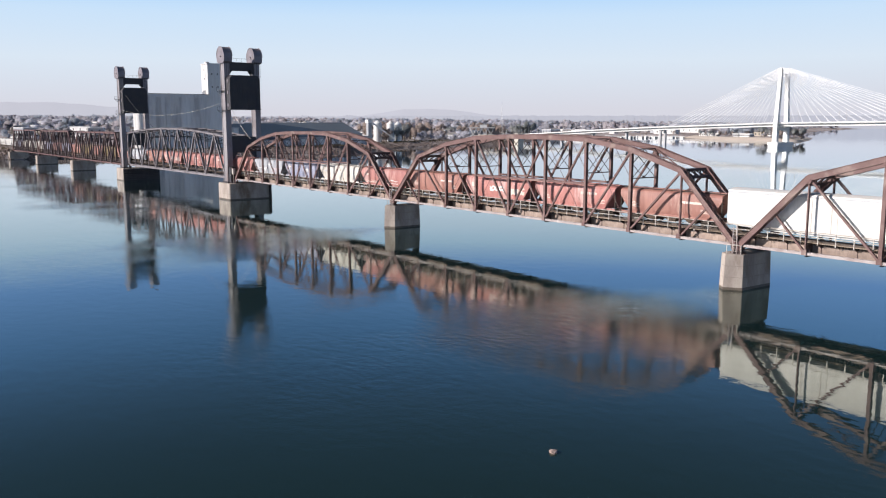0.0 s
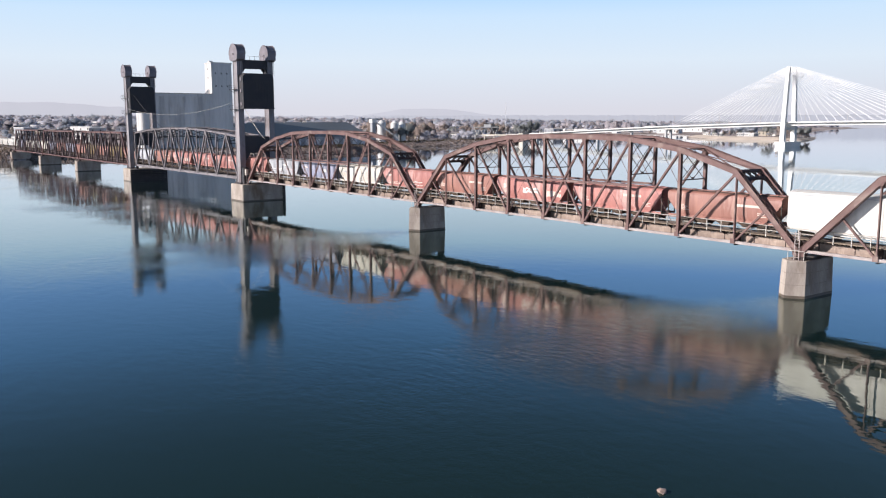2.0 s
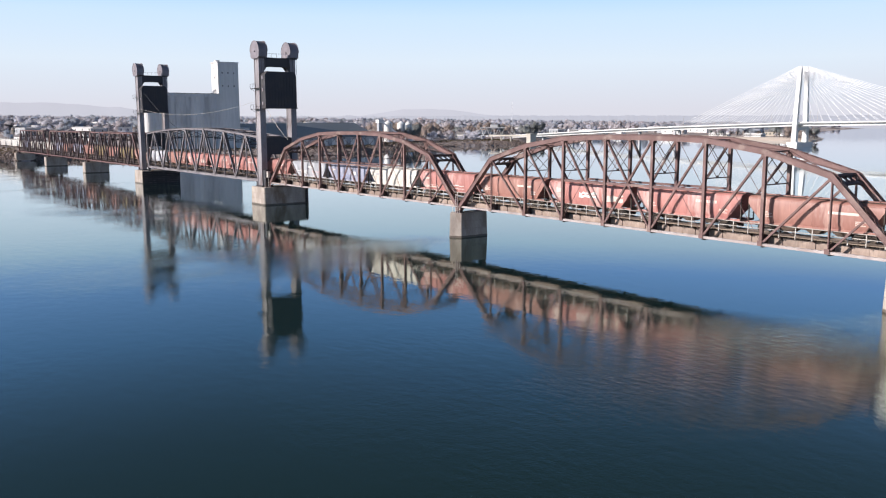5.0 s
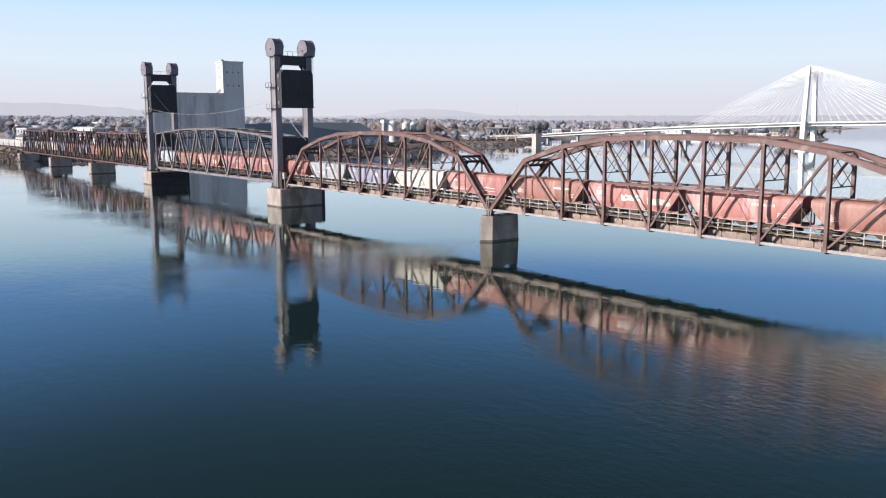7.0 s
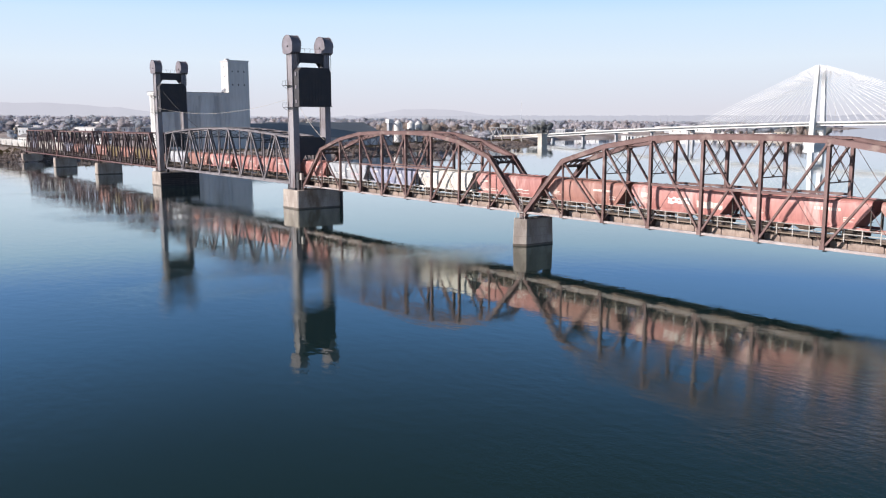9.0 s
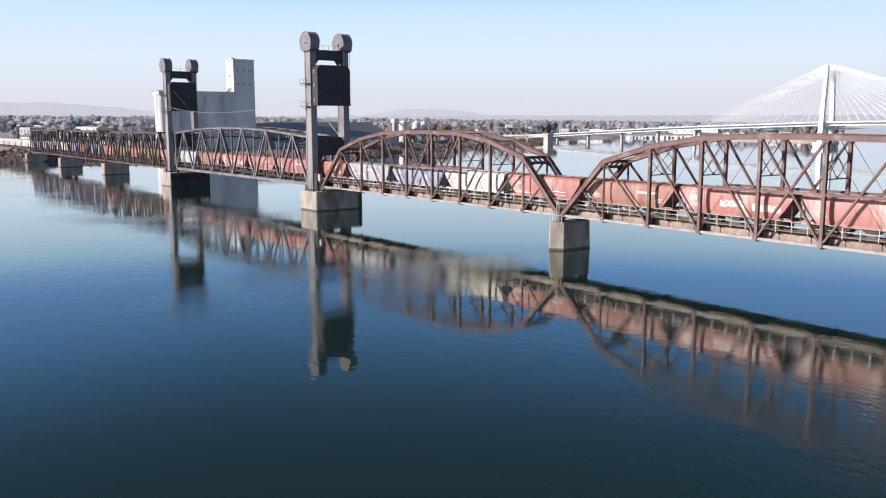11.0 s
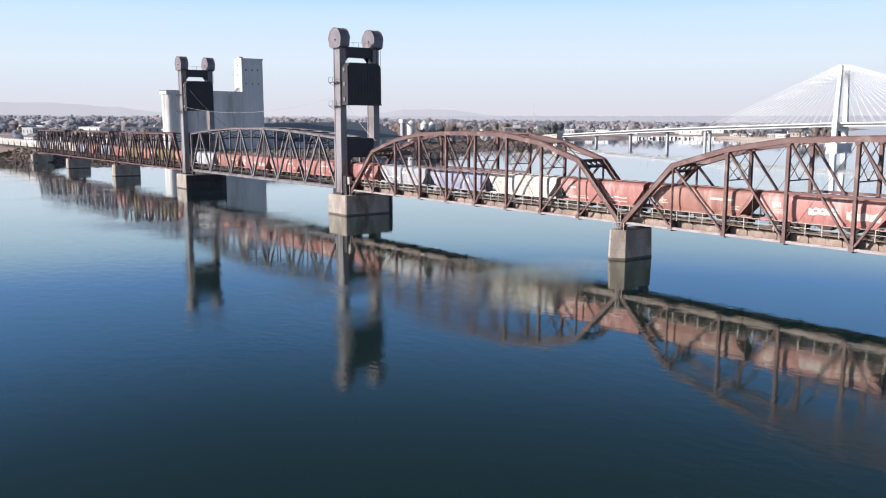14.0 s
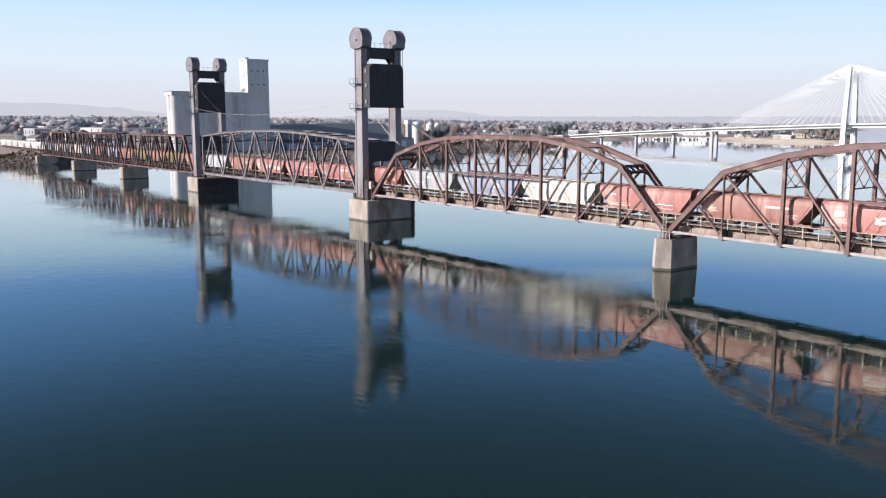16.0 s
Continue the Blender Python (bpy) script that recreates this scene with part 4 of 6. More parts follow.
    for x, z, w, h, m in marks:
        if h > 0.5:
            # a sprayed patch: jagged outline
            rng = np.random.default_rng(int(abs(x * 10)) + int(w * 7))
            n = int(w / 0.3)
            upper = [(x + w * i / n, z + h * float(rng.uniform(0.7, 1.0))) for i in range(n + 1)]
            lower = [(x + w * i / n, z + h * float(rng.uniform(0.0, 0.22))) for i in range(n + 1)]
            s, k = Shape(), len(upper)
            s.add([(px_, float(wall_y(pz_)), pz_) for px_, pz_ in lower + upper], [(i, i + 1, k + i + 1, k + i) for i in range(k - 1)])
            part("graffiti", s, m, t)
        else:
            s = Shape().add([(x, float(wall_y(z)), z), (x + w, float(wall_y(z)), z), (x + w, float(wall_y(z + h)), z + h), (x, float(wall_y(z + h)), z + h)], [(0, 1, 2, 3)])
            part("marking", s, m, t)
    # panel seams
    for x in ((-5.6, -2.8, 0.0, 2.8, 5.6) if not ribs else ()):
        pts = [(x, float(wall_y(z)) + 0.004, z) for z in np.linspace(z0 + 0.02, z1 - 0.05, 7)]
        s = Shape()
        for p, q in zip(pts, pts[1:]):
            s.beam(p, q, 0.05, 0.02, (0, 1, 0))
        part("side_seam", s, body_mat, t)
    return t


def box_car(body_mat, label):
    """A long high box car with a shallow arched roof, a plug door and two trucks."""
    t = thing("box_car", label=label, category="freight car", group="freight cars of the train")
    L, half, z0, z1 = 12.3, 1.58, 0.95, 5.2
    prof = [(half, z0), (half, z1 - 0.25), (half * 0.985, z1 - 0.06), (half * 0.93, z1 + 0.08), (half * 0.5, z1 + 0.26), (0, z1 + 0.33)]
    ring = prof + [(-y, z) for y, z in prof[::-1][1:]]
    part("body", Shape().loft([[(f, y, z) for y, z in ring] for f in (-L, -L * 0.33, L * 0.33, L)]), body_mat, t, smooth=True)
    for sg in (-1, 1):
        part("plug_door", Shape().box((-1.9, sg * half - 0.03, z0 + 0.15), (1.9, sg * half + 0.03, z1 - 0.45)), body_mat, t)
        for x in (-1.2, 1.2):
            part("lock_bar", Shape().box((x - 0.03, sg * (half + 0.05) - 0.02, z0 + 0.2), (x + 0.03, sg * (half + 0.05) + 0.02, z1 - 0.5)), PALE_STEEL, t)
        part("roof_edge", Shape().box((-L, sg * half - 0.04, z1 - 0.22), (L, sg * half + 0.04, z1 - 0.12)), GREY, t, "grey roof edge trim")
        part("side_sill", Shape().prism([(-L + 1, sg * half * 0.97 - 0.04, z0), (L - 1, sg * half * 0.97 - 0.04, z0), (L - 4.5, sg * half * 0.97 - 0.04, z0 - 0.3), (-L + 4.5, sg * half * 0.97 - 0.04, z0 - 0.3)], (0, 0.08, 0)), body_mat, t)
    for e in (1, -1):
        ladder = Shape()
        for k in range(9):
            ladder.beam((e * (L + 0.06), -1.45, 1.1 + k * 0.42), (e * (L + 0.06), -0.95, 1.1 + k * 0.42), 0.04, 0.04)
        for y in (-1.45, -0.95):
            ladder.beam((e * (L + 0.06), y, 1.0), (e * (L + 0.06), y, 4.7), 0.05, 0.05, (1, 0, 0))
        part("ladder", ladder, PALE_STEEL, t)
        c = e * (L - 2.2)
        part("coupler", Shape().box((min(e * L, e * (L + 0.5)), -0.16, 0.74), (max(e * L, e * (L + 0.5)), 0.16, 1.0)), UNDER, t)
        truck = part("truck", Shape().box((c - 0.25, -1.0, 0.45), (c + 0.25, 1.0, 0.94)), UNDER, t)
        for y in (-1.02, 1.02):
            part("side_frame", Shape().prism([(c - 1.15, y - 0.07, 0.42), (c - 0.45, y - 0.07, 0.28), (c + 0.45, y - 0.07, 0.28), (c + 1.15, y - 0.07, 0.42), (c + 1.15, y - 0.07, 0.62), (c + 0.4, y - 0.07, 0.82), (c - 0.4, y - 0.07, 0.82), (c - 1.15, y - 0.07, 0.62)], (0, 0.14, 0)), UNDER, truck)
        for dx in (-0.88, 0.88):
            for y in (-0.74, 0.74):
                part("wheel", Shape().tube((c + dx, y - 0.06, 0.46), (c + dx, y + 0.06, 0.46), 0.46, sides=18), UNDER, truck)
    return t


LETTERS = [(1.6 + 0.42 * k, 3.05, 0.3, 0.36, LETTER) for k in range(8)]
STENCIL = [(-6.4, 2.0 + 0.2 * k, w, 0.1, LETTER) for k, w in enumerate((1.5, 1.1, 1.3, 0.8))] + [(5.2, 1.9 + 0.2 * k, w, 0.1, LETTER) for k, w in enumerate((1.2, 0.9, 1.3))]
BLUE_SPRAY = mat("blue_spray_paint", (0.22, 0.28, 0.5), 0.6, 0, (0.45, 0.5, 0.65), 1.5, 0.8)
PINK_SPRAY = mat("pink_spray_paint", (0.6, 0.35, 0.4), 0.6, 0, (0.7, 0.62, 0.62), 1.5, 0.8)
DARK_RED = paint("brown_red_car_paint", (0.41, 0.205, 0.165), (0.31, 0.145, 0.118), (0.50, 0.31, 0.26))
KINDS = {
    "red": hopper_car(RED, "faded red covered hopper car with pale lettering bars", marks=LETTERS + STENCIL),
    "brown": hopper_car(DARK_RED, "brown-red covered hopper car with pale stencil bars", marks=STENCIL + [(2.0, 3.0, 3.6, 0.3, LETTER)]),
    "tag": hopper_car(RED, "faded red covered hopper car with white graffiti panels", marks=[(-1.8, 2.1, 3.6, 1.1, WHITE), (2.9, 1.8, 4.0, 1.25, LETTER), (-6.6, 2.6, 1.2, 0.9, LETTER)] + STENCIL[:3]),
    "patch": hopper_car(RED, "bright red covered hopper car with sprayed white patches", marks=[(0.6, 1.5, 4.8, 0.9, WHITE), (-6.5, 1.45, 4.2, 0.6, LETTER), (-6.6, 3.0, 1.6, 0.3, LETTER)]),
    "white": hopper_car(WHITE, "weathered white ribbed covered hopper car", ribs=True),
    "cream": hopper_car(CREAM, "cream covered hopper car with rusty streaks", marks=[(-6.3, 2.9, 1.4, 0.3, GREY)]),
    "grey": hopper_car(GREY, "light grey covered hopper car with graffiti along the side", marks=[(-5.5, 1.6, 4.4, 0.9, WHITE), (1.5, 1.5, 4.6, 1.1, PINK_SPRAY), (-0.6, 3.1, 2.0, 0.4, WHITE)]),
    "lilac": hopper_car(LILAC, "blue-grey covered hopper car with sprayed lettering shapes", marks=[(1.6, 2.3, 2.0, 0.9, WHITE), (-4.6, 1.5, 5.4, 0.8, BLUE_SPRAY), (-6.6, 3.1, 1.4, 0.3, LETTER)]),
    "yellow": hopper_car(YELLOW, "dull yellow covered hopper car", ribs=True),
    "box": box_car(WHITE, "long plain white high-cube box car"),
}
CONSIST = "box box box brown red tag brown patch cream lilac grey red red red tag brown grey brown yellow brown yellow brown lilac brown lilac cream white cream lilac white white white white white white white".split()
x, used = 74.0 + 3 * 25.3, set()
for kind in CONSIST:
    long = 25.3 if kind == "box" else 17.75
    m = Matrix.Translation((x - long / 2, MID, RAIL_Z + 0.004))
    if kind in used:
        copy_thing(KINDS[kind], m)
    else:
        KINDS[kind].matrix_basis = m
        used.add(kind)
    x -= long

# ---- water and land ----
BANK = [(-330, -2500), (-380, -900), (-398, -300), (-399, -60), (-396, 0), (-385, 90), (-372, 190), (-403, 248), (-470, 314), (-479, 376), (-483, 415), (-484, 446), (-505, 478), (-560, 510), (-640, 600),
        (-700, 740), (-690, 850), (-600, 868), (-500, 797), (-440, 790), (-398, 790), (-396, 822), (-470, 960), (-640, 1200), (-900, 1700), (-1300, 2500), (-1600, 3600), (-1700, 6000)]


def bank_distance(px, py):
    """Metres inland of the bank (negative over the river), for arrays."""
    best = np.full(px.shape, 1e9)
    crossings = np.zeros(px.shape, int)
    for (ax, ay), (bx, by) in zip(BANK, BANK[1:]):
        dx, dy = bx - ax, by - ay
        u = np.clip(((px - ax) * dx + (py - ay) * dy) / (dx * dx + dy * dy), 0, 1)
        best = np.minimum(best, np.hypot(px - ax - u * dx, py - ay - u * dy))
        hit = ((ay <= py) & (by > py)) | ((by <= py) & (ay > py))
        crossings += hit & (px < ax + (py - ay) / (dy or 1e-9) * dx)
    return np.where(crossings % 2 == 1, best, -best)


def land_height(px, py):
    d = bank_distance(px, py)
    wob = np.sin(px * 0.021) * np.cos(py * 0.017) + 0.5 * np.sin(px * 0.063 + 1) * np.sin(py * 0.051)
    bank = np.clip((d + 3) / 14, 0, 1)
    z = -4 + 4.2 * np.clip((d + 14) / 14, 0, 1) + bank * (3.2 + 0.5 * wob) + np.clip((d - 60) / 2500, 0, 1) * 34.0
    bed = np.exp(-((py - MID) / 9.0) ** 2) * np.clip((d - 1) / 5, 0, 1)
    return z * (1 - bed) + bed * (RAIL_Z - 0.45)


def axis(parts):
    out = []
    for a, b, step in parts:
        out += list(np.arange(a, b, step))
    return np.array(out + [parts[-1][1]], float)


gx = axis([(-6000, -2000, 250), (-2000, -900, 50), (-900, -340, 7), (-340, 200, 60), (200, 3000, 400)])
gy = axis([(-3000, -500, 200), (-500, -40, 30), (-40, 60, 4), (60, 1000, 9), (1000, 2000, 50), (2000, 6000, 250)])
GX, GY = np.meshgrid(gx, gy)
GZ = land_height(GX, GY)
nx, ny = len(gx), len(gy)
me = bpy.data.meshes.new("ground")
me.from_pydata(np.c_[GX.ravel(), GY.ravel(), GZ.ravel()].tolist(), [], [(j * nx + i, j * nx + i + 1, (j + 1) * nx + i + 1, (j + 1) * nx + i) for j in range(ny - 1) for i in range(nx - 1)])
GROUND = mat("dry_bank_earth", (0.31, 0.25, 0.225), 0.95, 0, (0.21, 0.168, 0.15), 0.03, 0.9, 0.6, 0.3, 0.5, 0.5, third=(0.46, 0.395, 0.375), third_at=0.52, third_scale=0.012)
me.materials.append(GROUND)
me.shade_smooth()
tagged(new("ground", me), label="dry brown river bank and flat plain", category="ground", kind="structure")
me = bpy.data.meshes.new("water")
me.from_pydata([(-6000, -3000, 0), (3000, -3000, 0), (3000, 6000, 0), (-6000, 6000, 0)], [], [(0, 1, 2, 3)])
me.materials.append(WATER)
tagged(new("water", me), label="calm dark blue river with light ripples", category="river", kind="structure")

# ---- the cable-stayed road bridge ----
GREY_CONCRETE = mat("pale_grey_bridge_concrete", (0.50, 0.50, 0.51), 0.85, 0, (0.40, 0.395, 0.40), 0.15, 0.7, 1.0, 0.1, stretch=(1, 1, 0.3))
CY, PX = 573.0, -273.4


def deck_z(x):
    return float(np.interp(x, [-700, -590, -491, -445, -399, -275, -100, 400], [3.5, 7.6, 12.5, 14.5, 16.3, 20.0, 22.0, 20.0]))


def pylon():
    t = thing("bridge_pylon", (PX, CY, 0), label="tall white concrete twin-legged pylon of the cable-stayed bridge", category="bridge pylon", group="pylons of the cable-stayed bridge")
    for sg in (-1, 1):
        rings = []
        for z, wx, wy, off in ((4.1, 2.1, 1.7, 8.2), (20, 1.9, 1.5, 7.8), (62, 1.5, 1.25, 5.0), (66.0, 1.4, 1.2, 4.8)):
            y = sg * off
            rings.append([(-wx, y - wy, z), (wx, y - wy, z), (wx, y + wy, z), (-wx, y + wy, z)])
        part("leg", Shape().loft(rings), WHITE_CONCRETE, t)
        part("leg_head", Shape().box((-1.65, sg * 4.95 - 1.35, 61.0), (1.65, sg * 4.95 + 1.35, 65.0)), WHITE_CONCRETE, t)
    part("top_strut", Shape().box((-1.1, -4.3, 60.0), (1.1, 4.3, 62.4)), WHITE_CONCRETE, t)
    part("deck_strut", Shape().box((-1.5, -6.4, 14.0), (1.5, 6.4, 16.6)), WHITE_CONCRETE, t)
    part("footing", Shape().box((-4.4, -11.6, -5), (4.4, 11.6, 1.9)).box((-4.9, -12.1, 1.9), (4.9, 12.1, 4.1)), WHITE_CONCRETE, t)
    for sg in (-1, 1):
        for way, reach in ((-1, 124.0), (1, 149.0)):
            n = 18
            for k in range(1, n + 1):
                x = way * (8 + (reach - 10) * k / n)
                top = 61.0 + 5.6 * k / n
                s = Shape().tube((way * 0.6, sg * 4.95, top), (x, sg * 6.1, deck_z(PX + x) + 0.3), 0.16, sides=6, caps=False)
                part("stay_cable", s, CABLE, t)
    return t


pylon_a = pylon()
copy_thing(pylon_a, Matrix.Translation((PX + 299, CY, 0)))
deck = thing("road_bridge_deck", (0, CY, 0), label="long white concrete road deck of the cable-stayed bridge", category="bridge deck")
stops = [-690, -630, -584, -537.5, -491, -445, -399, -336, -275, -200, -100, 24, 120]
for a, b in zip(stops, stops[1:]):
    za, zb = deck_z(a), deck_z(b)
    prof = [(-6.2, 0.0), (6.2, 0.0), (6.2, -0.30), (3.6, -0.55), (3.4, -2.6), (-3.4, -2.6), (-3.6, -0.55), (-6.2, -0.30)]
    part("deck_girder", Shape().loft([[(a, y, za + z) for y, z in prof], [(b - 0.15, y, zb + z) for y, z in prof]]), WHITE_CONCRETE, deck)
    for y in (-6.1, 6.1):
        part("parapet", Shape().beam((a, y, za + 0.38), (b - 0.15, y, zb + 0.38), 0.25, 0.75), WHITE_CONCRETE, deck)
for x in (-584, -537.5, -491, -445, -399):
    z = deck_z(x) - 2.4
    t = thing("road_bridge_pier", (x, CY, 0), label="slim grey concrete pier under the white road deck", category="bridge pier", group="piers of the road bridge")
    w = 1.3 if x == -399 else 1.0
    for y in ((-3.6, 3.6) if x == -399 else (0.6,)):
        d = 1.0 if x == -399 else 1.5
        part("column", Shape().loft([[(-w, y - d, -5), (w, y - d, -5), (w, y + d, -5), (-w, y + d, -5)], [(-w * 0.9, y - d * 0.9, z - 1.302), (w * 0.9, y - d * 0.9, z - 1.302), (w * 0.9, y + d * 0.9, z - 1.302), (-w * 0.9, y + d * 0.9, z - 1.302)]]), GREY_CONCRETE, t)
    part("cap_beam", Shape().loft([[(-w, -2.2, z - 1.3), (w, -2.2, z - 1.3), (w, 3.2, z - 1.3), (-w, 3.2, z - 1.3)], [(-w, -4.6, z - 0.4), (w, -4.6, z - 0.4), (w, 4.6, z - 0.4), (-w, 4.6, z - 0.4)], [(-w, -4.6, z - 0.202), (w, -4.6, z - 0.202), (w, 4.6, z - 0.202), (-w, 4.6, z - 0.202)]]), GREY_CONCRETE, t)
s_lamp = None
for x in range(-640, -120, 42):
    for y in (-5.6, 5.6):
        if s_lamp is None:
            s_lamp = thing("street_lamp", label="thin pale steel street lamp on the road bridge", category="street lamp", group="street lamps of the road bridge")
            part("pole", Shape().tube((0, 0, 0), (0, 0, 8.5), 0.12, 0.08, sides=6), PALE_STEEL, s_lamp)
            part("arm", Shape().beam((0, 0, 8.4), (0, 1.6, 8.7), 0.1, 0.1), PALE_STEEL, s_lamp)
            s_lamp.matrix_basis = Matrix.Translation((x, CY + y, deck_z(x) + 0.9))
        else:
            copy_thing(s_lamp, pose(x, CY + y, deck_z(x) + 0.9, 0, 0, 0 if y < 0 else 180))


ROOF_GREY = mat("grey_shingle", (0.22, 0.21, 0.21), 0.9, 0, (0.16, 0.15, 0.15), 0.3, 0.7)


# ---- grain elevator on the bank ----
def ground_z(x, y):
    return float(land_height(np.array([float(x)]), np.array([float(y)]))[0])


def grain_elevator():
    t = thing("grain_elevator", (-430, 110, 0), label="tall grey concrete grain elevator with headhouse tower and silos", category="grain elevator")
    y0, y1 = 79.4 - 110, 127.6 - 110
    tower = part("headhouse", Shape().box((-6.0, y1, 2.0), (5.6, 141.8 - 110, 60.0)), ELEV, t)
    part("headhouse_roof", Shape().box((-6.3, y1 - 0.3, 60.0), (5.9, 142.1 - 110, 60.7)), ELEV, t)
    part("roof_hut", Shape().box((-4, y1 + 1.5, 60.7), (-1, y1 + 4, 62.0)), ELEV, t)
    for k in range(7):
        y = y0 + 3.45 + k * (y1 - y0 - 0.3) / 7
        for x in (-3.1, 2.6):
            part("silo", Shape().tube((x, y, 2.0), (x, y, 37.6), 3.42, sides=28), ELEV, t, smooth=True)
    part("silo_wall", Shape().box((-5.6, y0 + 1.2, 2.0), (5.3, y1 - 0.004, 37.59)), ELEV, t)
    part("gallery", Shape().box((-6.4, y0 - 0.2, 37.6), (6.1, y1 - 0.004, 39.6)), ELEV, t)
    part("gallery_roof", Shape().box((-6.6, y0 - 0.4, 39.6), (6.3, y1 - 0.004, 39.9)), ROOF_GREY, t)
    for z in (44.5, 53.0):
        for y in (y1 + 2.5, y1 + 6.5, y1 + 10.5):
            part("window", Shape().box((5.602, y, z), (5.64, y + 0.8, z + 1.0)), DARK_GLASS, t)
    for z in (10, 18, 26, 34, 42, 50, 56):
        part("window", Shape().box((-1.0, y1 - 0.04, z), (-0.2, y1 - 0.002, z + 1.0)), DARK_GLASS, t)
    for k in range(4):
        part("spout", Shape().tube((-2 + k * 1.2, y1 - 0.4, 42.5), (-4.5 + k * 1.2, y1 - 2.6, 37.9), 0.25, sides=8), SHED_WALL, t)
    part("annex", Shape().box((-4, 141.8 - 110 + 0.004, 2.0), (4.0, 149 - 110, 17.0)), ELEV, t, "lower concrete annex")
    part("annex_roof", Shape().box((-4.3, 141.8 - 110 + 0.004, 17.0), (4.3, 149.4 - 110, 17.6)), SHED_WALL, t)
    return t


grain_elevator()


def gable_shed(name, label, cx, cy, length, width, z0, eave, ridge, roof_mat, wall_mat, turn, doors=6):
    t = new(name)
    t.matrix_basis = pose(cx, cy, z0, 0, 0, turn)
    tagged(t, label=label, category="shed")
    a, b = length / 2, width / 2
    part("wall", Shape().box((-a, -b, -2), (a, b, eave)), wall_mat, t)
    hip = min(b, a * 0.5)
    s = Shape().add([(-a - 0.5, -b - 0.5, eave), (a + 0.5, -b - 0.5, eave), (a + 0.5, b + 0.5, eave), (-a - 0.5, b + 0.5, eave), (-a + hip * 0.4, 0, ridge), (a - hip * 0.9, 0, ridge)],
                    [(0, 1, 5, 4), (2, 3, 4, 5), (1, 2, 5), (3, 0, 4), (3, 2, 1, 0)])
    part("roof", s, roof_mat, t)
    for k in range(doors):
        y = -b + (k + 0.5) * width / doors
        part("bay_door", Shape().box((a + 0.002, y - width / doors * 0.3, -1.0), (a + 0.06, y + width / doors * 0.3, eave * 0.75)), SILO_WHITE, t)
    return t


t = thing("storage_shed", (-450, 200, 6), label="very long storage shed with a dark blue hipped metal roof", category="shed")
part("wall", Shape().box((-15, -58, -3), (15, 61, 4.2)), SHED_WALL, t)
part("roof", Shape().add([(-15.6, -58.6, 4.2), (15.6, -58.6, 4.2), (15.6, 61.6, 4.2), (-15.6, 61.6, 4.2), (0, -56, 14.2), (0, -14, 14.2)],
                         [(1, 2, 5, 4), (3, 0, 4, 5), (2, 3, 5), (0, 1, 4), (3, 2, 1, 0)]), SHED_ROOF, t)
for k in range(14):
    y = -54 + k * 8
    part("bay_door", Shape().box((15.004, y, -2), (15.06, y + 4.2, 2.6)), SILO_WHITE, t)
LIGHT_ROOF = mat("light_grey_metal_roof", (0.27, 0.30, 0.33), 0.5, 0.2, (0.22, 0.25, 0.28), 0.05, 0.6)
t = thing("warehouse", (-484, 228, 6), label="large warehouse with a light grey gabled metal roof", category="warehouse")
part("wall", Shape().box((-14, -50, -3), (14, 48, 5.5)), SHED_WALL, t)
part("roof", Shape().add([(-14.6, -50.6, 5.5), (14.6, -50.6, 5.5), (14.6, 48.6, 5.5), (-14.6, 48.6, 5.5), (0, -50.6, 15.0), (0, 38, 15.0)],
                         [(1, 2, 5, 4), (3, 0, 4, 5), (2, 3, 5), (0, 1, 4), (3, 2, 1, 0)]), LIGHT_ROOF, t)
gable_shed("low_shed", "low dark-roofed shed beside the long storage shed", -424, 168, 14, 34, 5.5, 3.4, 6.0, SHED_ROOF, SHED_WALL, 0, 6)

for x, y, r, h in ((-508.5, 315.5, 3.7, 22.6), (-509.5, 330, 3.6, 22.0), (-511.5, 339, 3.4, 21.6)):
    t = thing("silo", (x, y, 6), label="round white steel silo with conical roof", category="silo", group="white silos")
    part("drum", Shape().tube((0, 0, -2), (0, 0, h - 8), r, sides=28), SILO_WHITE, t, smooth=True)
    part("cone_roof", Shape().tube((0, 0, h - 8), (0, 0, h - 5.6), r * 1.03, 0.6, sides=28), SILO_WHITE, t)
    part("ladder", Shape().box((r, -0.25, 0), (r + 0.12, 0.25, h - 8)), PALE_STEEL, t)
t = thing("conveyor_tower", (-503, 303, 6), label="white plant tower with a sloping conveyor", category="plant tower")
part("tower_body", Shape().box((-1.7, -1.7, -2), (1.7, 1.7, 14.5)), SHED_WALL, t)
part("tower_head", Shape().box((-2.6, -2.3, 14.5), (2.6, 2.3, 17.5)), SILO_WHITE, t)
part("conveyor", Shape().beam((1.5, 1.5, 15.5), (11, 19, 1), 1.3, 1.3), SILO_WHITE, t)


# ---- river intake with a white lattice bridge ----
t = thing("lattice_gallery", (-540.5, 461.6, 0), label="white steel lattice gallery with a small flat roof house", category="gallery")
ux = Vector((0.6, 0.8, 0)).normalized()


def along(u, v, z):
    return (ux.x * u - ux.y * v, ux.y * u + ux.x * v, z)


